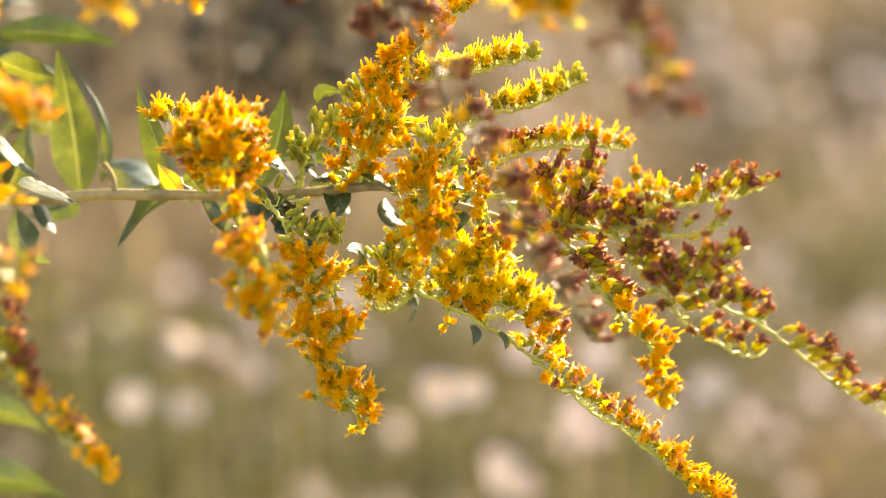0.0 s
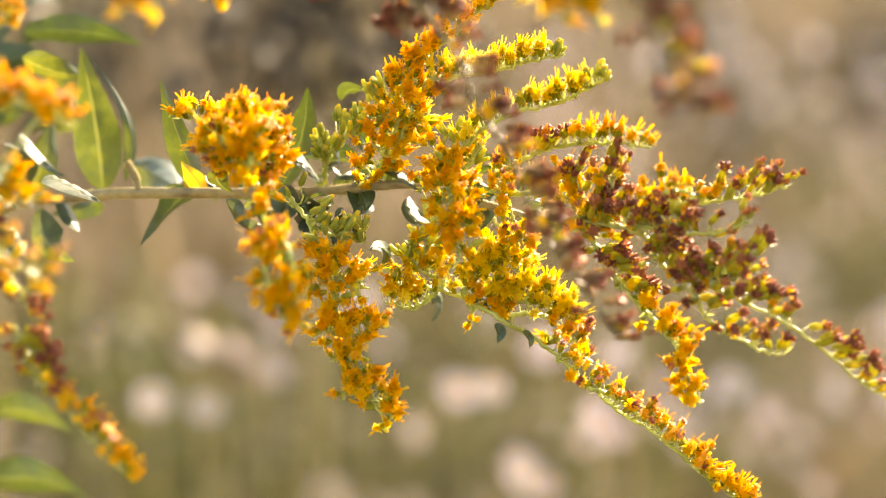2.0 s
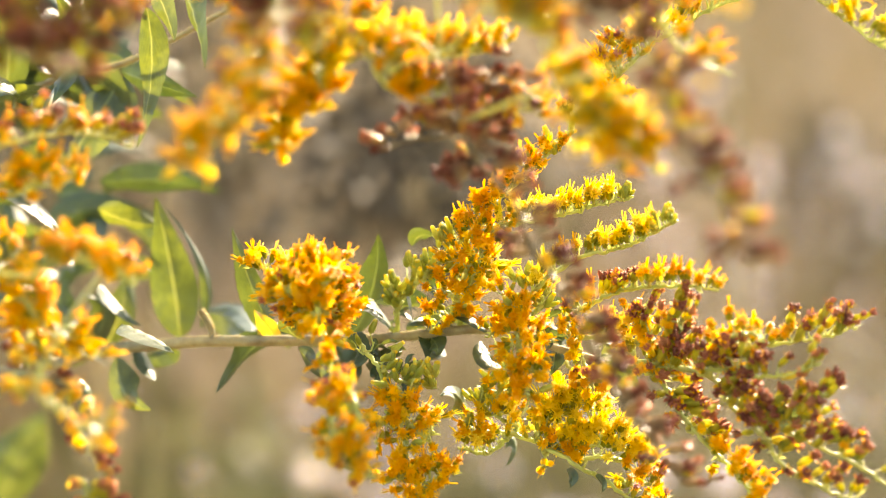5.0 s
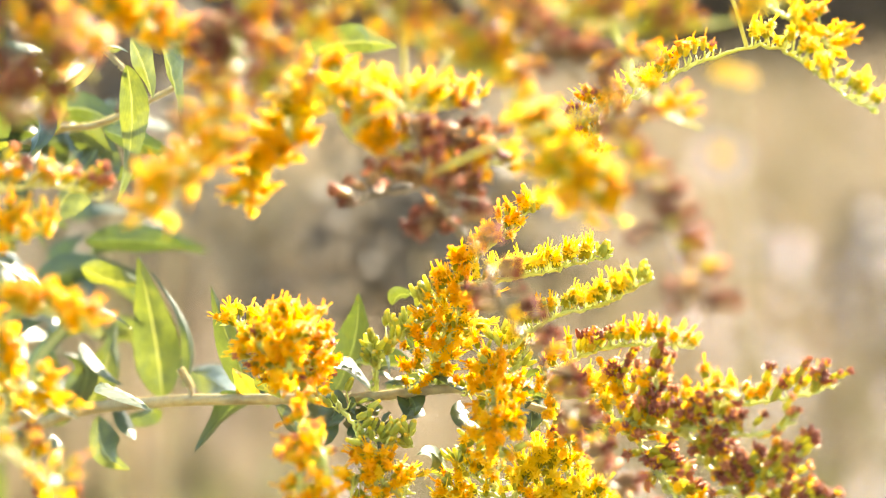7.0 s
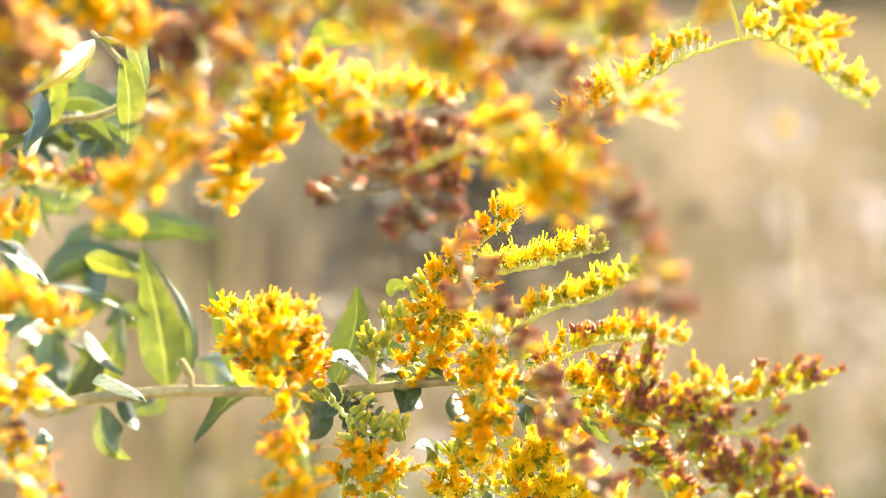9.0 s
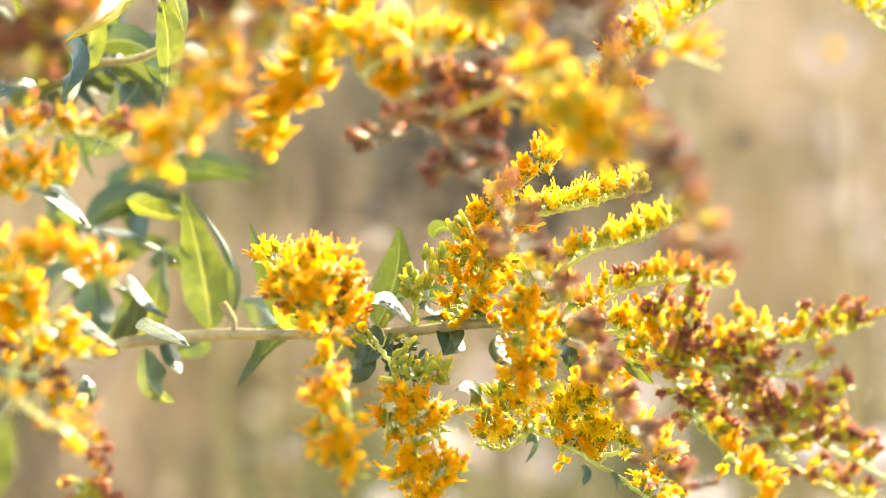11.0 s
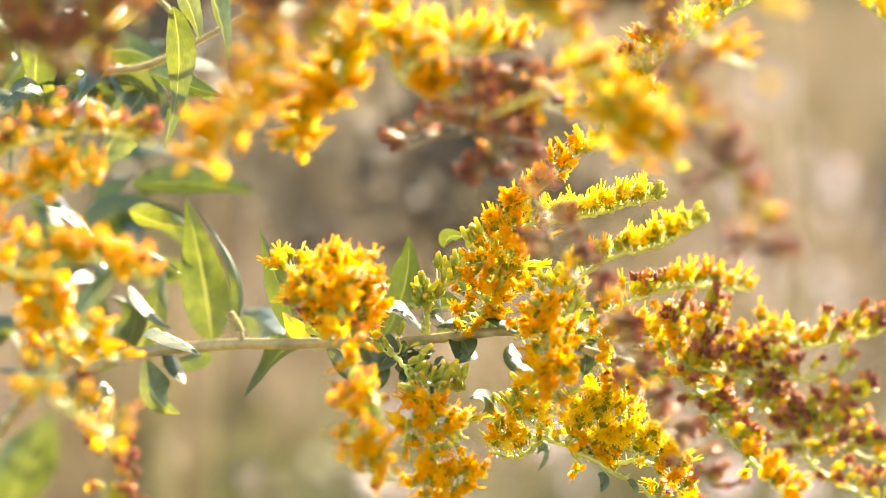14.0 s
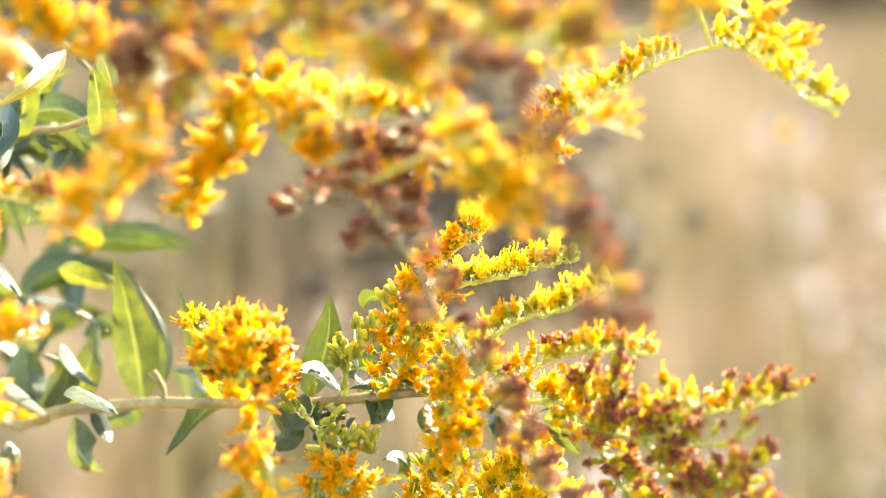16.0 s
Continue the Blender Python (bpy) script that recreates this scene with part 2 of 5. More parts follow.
def leaf(parent, base, mid, tip, width, face, fold, yellowing=False):
    rng = random.Random(int(base[0] * 1e5) + int(tip[2] * 1e6))
    base, mid, tip = Vector(base), Vector(mid), Vector(tip)
    ctrl = 2 * mid - (base + tip) / 2
    n_long, n_side = 22, 10
    curl = rng.uniform(0.06, 0.24) * rng.choice((-1, 1))
    rim = rng.uniform(0.05, 0.3)
    edge = rng.choice((-1, 1))
    v, uv = [], []
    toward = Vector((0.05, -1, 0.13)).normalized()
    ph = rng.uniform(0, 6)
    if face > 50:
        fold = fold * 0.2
    # half way between the sun's direction and the camera's
    glint_way = (sun_way + Vector((0.02, -0.98, 0.17))).normalized()
    for i in range(n_long + 1):
        u = i / n_long
        c = base * (1 - u) ** 2 + ctrl * 2 * u * (1 - u) + tip * u * u
        way = ((ctrl - base) * (1 - u) + (tip - ctrl) * u).normalized()
        flat = way.cross(toward).normalized()
        back = flat.cross(way).normalized()
        a = radians(face) + 0.25 * math.sin(2.1 * u + ph)
        wide = flat * math.cos(a) - back * math.sin(a)
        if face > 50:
            # a leaf turned to mirror the sun towards the camera
            wide = way.cross(glint_way + Vector((0.08 * math.sin(6 * u + ph), 0.06 * math.cos(9 * u + ph), 0.06 * math.cos(4 * u + ph)))).normalized()
        nor = way.cross(wide).normalized()
        w = 0.5 * width * (0.06 + 0.94 * (math.sin(math.pi * min(1, u ** 0.66)) ** 1.05 if 0 < u < 1 else 0)) * (1 - 0.15 * u)
        if i == n_long:
            w = 0.00005
        for k in range(n_side + 1):
            s = 2 * k / n_side - 1
            tooth = 1 + (0.05 * (i % 2) if abs(s) == 1 and 3 < i < n_long - 2 else 0)
            wave = (0.035 if face > 50 else 0.10) * width * math.sin(9 * u + ph + (2 if s > 0 else 0)) * s * s
            rib = -0.035 * width if k == n_side // 2 else 0
            pucker = 0.02 * width * math.sin(u * 34 + abs(s) * 5)
            roll = curl * w * s * s if face > 50 else 0
            roll += rim * w * max(0, edge * s - 0.6) / 0.4
            v.append(c + wide * (w * s * tooth) + nor * (fold * w * abs(s) * 1.2 + wave * (w / (0.5 * width)) + rib + roll + pucker * (1 - abs(s))))
            uv.append((u, (s + 1) / 2))
    f = []
    for i in range(n_long):
        for k in range(n_side):
            a = i * (n_side + 1) + k
            f.append((a, a + 1, a + n_side + 2, a + n_side + 1))
    ob = part("leaf", v, f, [YELLOW_LEAF if yellowing else LEAF], parent, "yellow and rust-spotted leaf" if yellowing else "", uvs=uv)
    return ob


# ---- flower heads, built once for each state ----
def strap(v, f, sl, slot, root, out, up, length, width, rise, droop, segs=3):
    """A ray floret: a narrow strip with a shallow trough."""
    side = out.cross(up).normalized()
    n0 = len(v)
    for i in range(segs + 1):
        u = i / segs
        c = root + out * (length * u) + up * (rise * u - droop * u * u)
        w = width * (0.6 + 0.9 * u - 0.75 * u * u) * (0.5 if i == segs else 1)
        v.extend((c - side * w, c - up * (0.18 * width), c + side * w))
    for i in range(segs):
        for k in range(2):
            a = n0 + i * 3 + k
            f.append((a, a + 1, a + 4, a + 3))
            sl.append(slot)


def spike(v, f, sl, slot, root, tip, r, knob=0.0):
    way = (tip - root).normalized()
    s = side_of(way)
    t = way.cross(s)
    n = len(v)
    for c, q in ((root, r), (tip, r * 0.8 + knob)):
        for k in range(3):
            a = math.tau * k / 3
            v.append(c + s * (q * math.cos(a)) + t * (q * math.sin(a)))
    for k in range(3):
        f.append((n + k, n + (k + 1) % 3, n + 3 + (k + 1) % 3, n + 3 + k))
        sl.append(slot)
    f.append((n + 3, n + 4, n + 5))
    sl.append(slot)


def head_mesh(kind, seed):
    rng = random.Random(seed * 31 + ord(kind))
    v, f, sl = [], [], []
    mm = 0.001
    up = Vector((0, 0, 1))
    tall = {"f": 1.9, "y": 1.9, "h": 2.1, "s": 2.7, "d": 2.6, "b": 3.3}[kind] * rng.uniform(0.9, 1.1)
    closed = kind == "b"
    prof = [(0.28, 0), (0.62, 0.35), (0.86, 1.1), (0.88, tall * 0.7), (0.55 if closed else 0.98, tall)]
    if kind in "fhy":
        prof = [(0.24, 0), (0.46, 0.35), (0.60, 0.9), (0.62, tall * 0.7), (0.70, tall)]
    if kind in "sd":
        prof = [(0.22, 0), (0.45, 0.4), (0.60, 1.0), (0.60, tall * 0.7), (0.50, tall)]
    if closed:
        prof = [(0.26, 0), (0.55, 0.4), (0.74, 1.3), (0.74, tall * 0.75), (0.6, tall)]
    sides = 8
    for r, z in prof:
        for k in range(sides):
            a = math.tau * k / sides
            q = r * (1.08 if k % 2 else 0.92) * rng.uniform(0.96, 1.04)
            v.append(Vector((math.cos(a) * q, math.sin(a) * q, z)) * mm)
    for i in range(len(prof) - 1):
        for k in range(sides):
            a, b = i * sides + k, i * sides + (k + 1) % sides
            f.append((a, b, b + sides, a + sides))
            sl.append(0)
    # overlapping bracts
    for ring, (z0, z1, r0) in enumerate(((0.2, 1.2, 0.50), (0.8, 1.9, 0.66)) if kind != "b" else ((0.2, 1.3, 0.72), (0.8, 2.2, 0.92))):
        for k in range(6):
            a = math.tau * (k + 0.5 * ring) / 6 + rng.uniform(-0.2, 0.2)
            o = Vector((math.cos(a), math.sin(a), 0))
            s = Vector((-math.sin(a), math.cos(a), 0))
            n = len(v)
            v.extend(((o * (r0 * 0.8) - s * 0.3 + up * z0) * mm, (o * (r0 * 0.8) + s * 0.3 + up * z0) * mm, (o * (r0 * 1.12) + s * 0.22 + up * (z1 - 0.5)) * mm, (o * (r0 * 1.18) + up * z1) * mm, (o * (r0 * 1.12) - s * 0.22 + up * (z1 - 0.5)) * mm))
            f.append((n, n + 1, n + 2, n + 3, n + 4))
            sl.append(0)
    top = Vector((0, 0, tall * mm))
    if kind == "b":
        # a closed bud: a blunt dome of folded rays above the bracts
        dome = len(v)
        swell = rng.uniform(0.85, 1.15)
        for r, z in ((0.52, -0.1), (0.58 * swell, 0.12), (0.56 * swell, 0.45), (0.34, 0.72)):
            for k in range(8):
                a = math.tau * k / 8
                q = r * (1.07 if k % 2 else 0.94)
                v.append(top + Vector((math.cos(a) * q, math.sin(a) * q, z)) * mm)
        for i in range(3):
            for k in range(8):
                a, b = dome + i * 8 + k, dome + i * 8 + (k + 1) % 8
                f.append((a, b, b + 8, a + 8))
                sl.append(1)
        f.append(tuple(dome + 24 + k for k in range(8)))
        sl.append(1)
    elif kind in "fhy":
        # a small domed disc, a star of blunt rays, tube florets and a few long styles
        crown = len(v)
        for r, z in ((0.66, -0.1), (0.60, 0.4), (0.28, 0.7)):
            for k in range(7):
                a = math.tau * k / 7
                q = r * rng.uniform(0.85, 1.12)
                v.append(top + Vector((math.cos(a) * q, math.sin(a) * q, z * rng.uniform(0.8, 1.3))) * mm)
        for i in range(2):
            for k in range(7):
                a, b = crown + i * 7 + k, crown + i * 7 + (k + 1) % 7
                f.append((a, b, b + 7, a + 7))
                sl.append(1)
        f.append(tuple(crown + 14 + k for k in range(7)))
        sl.append(2 if seed % 3 == 0 else 1)
        rays = rng.choice((11, 12, 13))
        for k in range(rays):
            a = math.tau * k / rays + rng.uniform(-0.2, 0.2)
            o = Vector((math.cos(a), math.sin(a), 0))
            ln = rng.uniform(0.8, 1.3) * mm * (0.8 if kind == "h" else 1)
            strap(v, f, sl, 1, top + o * 0.00045, o, up, ln, 0.00023, ln * rng.uniform(0.1, 0.8), ln * rng.uniform(0.1, 0.75), 4)
        for k in range(8):
            a = math.tau * k / 8 + rng.uniform(-0.3, 0.3)
            r = rng.uniform(0.15, 0.55) * mm
            o = Vector((math.cos(a), math.sin(a), 0))
            t = top + o * (r * 1.5) + up * (rng.uniform(0.7, 1.25) * mm)
            spike(v, f, sl, 2, top + o * r, t, 0.00016, 0.00010)
            for j in range(5):
                b = math.tau * j / 5 + a
                q = Vector((math.cos(b), math.sin(b), 0.25))
                strap(v, f, sl, 2, t, q.normalized(), up, 0.0006, 0.00014, 0.0001, 0.0002, 2)
        for k in range((5, 3, 4, 3, 2, 3)[seed] if kind in "fy" else 1):
            a = rng.uniform(0, math.tau)
            o = Vector((math.cos(a), math.sin(a), 0))
            spike(v, f, sl, 1, top, top + o * rng.uniform(0.0002, 0.0009) + up * rng.uniform(0.0022, 0.0036), 0.0001, 0.00006)
    elif kind in "sd":
        for k in range(20):
            a = rng.uniform(0, math.tau)
            o = Vector((math.cos(a), math.sin(a), 0))
            ln = rng.uniform(0.35, 1.05) * mm
            strap(v, f, sl, 1 if k < (4 if kind == "s" else 1) else 2, top + o * rng.uniform(0.0001, 0.0005), o, up, ln, 0.00022, rng.uniform(0.5, 1.6) * mm, ln * 0.5)
        for k in range(7):
            a = rng.uniform(0, math.tau)
            o = Vector((math.cos(a), math.sin(a), 0))
            t = top + o * rng.uniform(0.0003, 0.0009) + up * rng.uniform(0.0010, 0.0017)
            spike(v, f, sl, 2, top * 0.95 + o * 0.0003, t, 0.00026, 0.00012)
        for k in range(2):
            a = rng.uniform(0, math.tau)
            o = Vector((math.cos(a), math.sin(a), 0))
            strap(v, f, sl, 1, top + o * 0.0007, o, up, 0.0007, 0.00025, 0.0005, 0.0003)
    mats = {"b": (BUDCUP, BUDTIP, BUDTIP), "f": (CUP, FRESH, FRESH), "y": (CUP, LEMON, LEMON), "h": (DRYCUP, ORANGE, BROWN if seed % 3 == 0 else ORANGE), "s": (DRYCUP, ORANGE, BROWN), "d": (DEADCUP, DEADBROWN, DEADBROWN)}[kind]
    me = bpy.data.meshes.new({"b": "flower_bud", "f": "flower_head", "y": "flower_head", "h": "fading_head", "s": "withered_head", "d": "withered_head"}[kind])
    me.from_pydata(v, [], f)
    for m in mats:
        me.materials.append(m)
    me.polygons.foreach_set("material_index", sl)
    me.polygons.foreach_set("use_smooth", [True] * len(me.polygons))
    me.update()
    return me


HEADS = {k: [head_mesh(k, s) for s in range(6)] for k in "bfyhsd"}


def branch(parent, pts, kinds, count, reach, sector, tuft=0):
    """A flowering side branch: an axis with short stalks, small bracts and heads mostly on its upper side."""
    rng = random.Random(count * 1009 + int(abs(pts[0][0]) * 1e5))
    line = curve_points(pts, 10)
    lens = [0.0]
    for a, b in zip(line, line[1:]):
        lens.append(lens[-1] + (b - a).length)
    v, f = [], []
    line = [p + Vector((rng.gauss(0, 1), rng.gauss(0, 1), rng.gauss(0, 1))) * 0.00022 for p in line]
    add_tube(v, f, line, 0.00064, 0.00026, 7, 0.15, 0.45, rng)
    up = Vector((0, -0.15, 1))
    placed = []
    dry = kinds.count("s") + kinds.count("d") > len(kinds) * 0.45
    bunch = tuft or (1 if reach < 0.0031 else 2 if reach < 0.0042 or dry else 4)
    groups = max(3, round(count / bunch))
    for i in range(groups):
        u = min(0.999, max(0.02, (i + rng.uniform(-0.1, 1.1)) / groups * 0.97 + 0.03))
        at = u * lens[-1]
        k = max(j for j in range(len(lens)) if lens[j] <= at)
        k = min(k, len(line) - 2)
        c = line[k].lerp(line[k + 1], (at - lens[k]) / max(1e-9, lens[k + 1] - lens[k]))
        way = (line[k + 1] - line[k]).normalized()
        top = up - up.dot(way) * way
        if top.length < 0.45:
            top = top + side_of(way) * 0.4 * (1 if i % 2 else -1)
        top.normalize()
        across = way.cross(top)
        a = radians(rng.uniform(-sector, sector) * rng.uniform(0.4, 1))
        out = top * math.cos(a) + across * math.sin(a)
        far = reach * rng.uniform(0.25 if bunch > 1 else 0.55, 1.15) * (1 - 0.5 * u ** 4)
        if bunch > 1:
            # clusters flattened along the camera's view so that backlight gets through them
            out = Vector((out.x, out.y * 0.38, out.z))
        lead = max(0, int(u * len(kinds) + rng.uniform(-0.45, 0.45)))
        bare = kinds[min(len(kinds) - 1, lead)] == "g"
        if bare and rng.random() < 0.6:
            continue
        knot = c + out * (far * 0.72) + Vector((0, 0, far * 0.25))
        if not bare:
            add_tube(v, f, [c - way * (far * 0.35), c + out * (far * 0.35), knot], 0.00026, 0.0002, 4)
        if i % 3 < 2 or bunch > 1:
            # a small leafy bract at the foot of the stalk
            s = way.cross(out)
            n = len(v)
            ln = rng.uniform(0.0016, 0.0036)
            d = (out + way * 0.8).normalized()
            v.extend((c - s * 0.0002, c + s * 0.0002, c + d * (ln * 0.5) + s * 0.00045, c + d * ln, c + d * (ln * 0.5) - s * 0.00045))
            f.append((n, n + 1, n + 2, n + 3, n + 4))
        for j in range(rng.choice((bunch - 1, bunch, bunch + 1)) if bunch > 1 else 1):
            state = kinds[min(len(kinds) - 1, lead)]
            if state == "g":
                continue
            if state == "f" and rng.random() < 0.08:
                state = "h" if "s" in kinds or "h" in kinds else "b"
            if state in "sd" and rng.random() < 0.05:
                state = "h"
            spot = Vector((rng.gauss(0, 1), rng.gauss(0, 0.4 if bunch > 1 else 1), rng.gauss(0, 1))).normalized()
            base = knot + (spot * (0.0021 if bunch > 2 else 0.0016 if bunch > 1 else 0.0004) + way * (0.0009 * (j - bunch / 2))) * rng.uniform(0.6, 1.2)
            if bunch > 1:
                add_tube(v, f, [knot - out * 0.0006, base], 0.00017, 0.00015, 4)
            loose = bunch > 2
            pointing = (out * (0.55 if loose else 0.7) + Vector((0, (-0.15 if state == "y" else -0.45) if bunch > 1 and state in "fyh" else -0.1 if state in "sd" else 0, 0.85 if state in "sd" else 0.5)) + way * 0.35 + spot * (0.25 if state in "sd" else 0.85 if loose else 0.45)).normalized()
            if state in "sd":
                pointing = (pointing + way * 0.75).normalized()
            q = pointing.to_track_quat("Z", "Y")
            size = rng.uniform(0.88, 1.2) * (1.22 if state in "sd" else 0.9 if state == "b" else 1) * (0.72 if u > 0.96 else 1)
            placed.append((state, Matrix.LocRotScale(base, q @ Euler((0, 0, rng.uniform(0, 6.28))).to_quaternion(), (size * rng.uniform(0.88, 1.12), size * rng.uniform(0.88, 1.12), size))))
    axis = part("flower_branch", v, f, [DEADSTALK if kinds.count("d") > len(kinds) / 2 else DRYSTALK if kinds.count("d") + kinds.count("s") + kinds.count("h") > len(kinds) * 0.7 else STALK], parent)
    for state, m in placed:
        me = rng.choice(HEADS[state])
        h = new(me.name.split(".")[0], me)
        h.parent = axis
        h.matrix_basis = m
    return axis


# ---- ground and meadow ----
def ground_material():
    m, n = material("meadow_soil")
    big = noise_tex(n, 0.9, 5)
    small = noise_tex(n, 14, 6)
    a = ramp(n, big, [(0.3, (0.066, 0.058, 0.021)), (0.5, (0.149, 0.112, 0.062)), (0.7, (0.216, 0.166, 0.100))])
    b = ramp(n, small, [(0.3, (0.55, 0.5, 0.4)), (0.7, (1, 1, 1))])
    sheet(n, mixed(n, 1.0, a, b, "MULTIPLY"), (0.2, 0.15, 0.08), 0.0, 0.9, 0.2, small, 0.02)
    return m


def build_ground():
    v, f = [], []
    xs = [-400, -120, -40, -14, -5, -2, -0.8, 0, 0.8, 2, 5, 14, 40, 120, 400]
    for i, x in enumerate(xs):
        for j, y in enumerate(xs):
            far = max(abs(x), abs(y))
            v.append((x, y, 0.0 if far < 3 else 0.02 * math.sin(x * 1.3) * math.cos(y * 0.9)))
    n = len(xs)
    for i in range(n - 1):
        for j in range(n - 1):
            f.append((i * n + j, i * n + n + j, i * n + n + j + 1, i * n + j + 1))
    ob = part("ground", v, f, [ground_material()], None)
    tagged(ob, "dry tan and green autumn meadow ground", "ground", kind="structure")


build_ground()


def grass_material(name, stops, spot_scale=4.0):
    m, n = material(name)
    g = n.nodes.new("ShaderNodeNewGeometry")
    spots = noise_tex(n, spot_scale, 2)
    k = n.nodes.new("ShaderNodeMath")
    k.operation = "MULTIPLY_ADD"
    k.inputs[1].default_value = 0.3
    n.links.new(g.outputs["Random Per Island"], k.inputs[0])
    k2 = n.nodes.new("ShaderNodeMath")
    k2.operation = "MULTIPLY_ADD"
    k2.inputs[1].default_value, k2.inputs[2].default_value = 3.6, -1.38
    n.links.new(spots, k2.inputs[0])
    n.links.new(k2.outputs[0], k.inputs[2])
    c = ramp(n, k.outputs[0], stops)
    sheet(n, c, c, 0.4, 0.6, 0.3)
    return m


DRY = grass_material("dry_grass", [(0.0, (0.030, 0.034, 0.011)), (0.25, (0.071, 0.066, 0.021)), (0.5, (0.124, 0.090, 0.050)), (0.8, (0.174, 0.131, 0.081)), (1.0, (0.262, 0.206, 0.155))])
FAR = grass_material("far_thicket", [(0.0, (0.027, 0.022, 0.011)), (0.4, (0.067, 0.049, 0.030)), (1.0, (0.117, 0.090, 0.068))], 0.5)
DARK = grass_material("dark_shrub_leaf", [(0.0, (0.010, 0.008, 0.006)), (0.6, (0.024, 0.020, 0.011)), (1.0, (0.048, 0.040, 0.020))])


OLIVE = grass_material("olive_weed_leaf", [(0.0, (0.051, 0.049, 0.015)), (0.6, (0.102, 0.098, 0.030)), (1.0, (0.162, 0.149, 0.055))])
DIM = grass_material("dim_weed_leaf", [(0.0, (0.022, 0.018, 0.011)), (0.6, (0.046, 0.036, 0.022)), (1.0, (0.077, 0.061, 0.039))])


def blades(name, label, mat, count, near, away, low, high, spread, seed, width=0.006):
    rng = random.Random(seed)
    v, f = [], []
    for _ in range(count):
        y = near + (away - near) * rng.random() ** 1.4
        x = rng.gauss(0, spread * 0.8) * (0.5 + y / 5)
        if spread == 0:
            # all round, but left out near the camera and plants to keep the view clear
            x, y = rng.uniform(-16, 16), rng.uniform(near, away)
            if -1.2 < y < 2.2 and abs(x) < 1.5:
                continue
        clump = noise.noise((x * 1.1 + seed, y * 0.8, 0.0))
        if clump < -0.25 and rng.random() < 0.7:
            continue
        h = rng.uniform(low, high) * (1 + 0.25 * clump)
        lean = Vector((rng.gauss(0, 0.22), rng.gauss(0, 0.22), 1))
        a = rng.uniform(0, math.pi)
        s = Vector((math.cos(a), math.sin(a), 0)) * (width * rng.uniform(0.6, 1.5) * (0.6 + abs(y) / 6))
        p = Vector((x, y, -0.01))
        n = len(v)
        mid = p + lean * (h * 0.55)
        tip = p + lean * h + Vector((lean.x * h * 0.5, lean.y * h * 0.5, -abs(lean.x) * h * 0.4))
        v.extend((p - s, p + s, mid + s * 0.8, mid - s * 0.8, tip))
        f.append((n, n + 1, n + 2, n + 3))
        f.append((n + 3, n + 2, n + 4))
    ob = part(name, v, f, [mat], None, smooth=False)
    tagged(ob, label, "grass", kind="stuff")


blades("meadow_grass", "tall dry tan and green meadow grass", DRY, 19000, 2.2, 14, 0.35, 0.95, 0.9, 5)
blades("meadow_grass", "sparse dry grass in the open meadow around", DRY, 80000, -14, 22, 0.15, 0.6, 0.0, 15)
blades("far_thicket", "far tan and olive thicket edging the meadow", FAR, 9000, 16, 40, 1.0, 3.4, 2.2, 9, 0.02)


def shrub(place, wide, high, seed, leaf_size, green=False):
    """A low dark shrub: forked twigs and many small leaves."""
    rng = random.Random(seed)
    ob = tagged(new("shrub"), "olive green leafy weed among the dry grass" if green else "dark brown weed among the dry grass" if wide < 0.1 else "dark brown leafy shrub among the dry grass", "shrub")
    ob.location = place
    v, f = [], []
    tips = []
    for i in range(14 if wide > 0.1 else 6):
        a = rng.uniform(0, 6.28)
        r = wide * rng.uniform(0.1, 1)
        end = Vector((math.cos(a) * r, math.sin(a) * r, high * (rng.uniform(0.6, 1) if wide > 0.1 else rng.uniform(0.96, 1.02))))
        line = curve_points([(0, 0, -0.01), end * 0.45 + Vector((0, 0, high * 0.1)), end], 6)
        add_tube(v, f, line, 0.008 if wide > 0.1 else 0.0009, 0.002 if wide > 0.1 else 0.0005, 5)
        tips.extend(line[5:] if wide > 0.1 else line[-1:])
    part("twig", v, f, [STEM], ob)
    v, f = [], []
    for i in range(5200 if wide > 0.1 else 330 if green else 480):
        c = rng.choice(tips) + Vector((rng.gauss(0, 1), rng.gauss(0, 1), rng.gauss(0, 1))).normalized() * (rng.random() ** 0.8 * wide * (0.55 if wide > 0.1 else 1.35))
        d = Vector((rng.gauss(0, 1), rng.gauss(0, 1), rng.gauss(0, 1))).normalized()
        s = d.orthogonal().normalized() * (0.009 * leaf_size)
        d = d * leaf_size
        n = len(v)
        v.extend((c, c + d * 0.016 + s, c + d * 0.036, c + d * 0.016 - s))
        f.append((n, n + 1, n + 2, n + 3))
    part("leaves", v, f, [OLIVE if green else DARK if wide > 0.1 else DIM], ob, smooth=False)


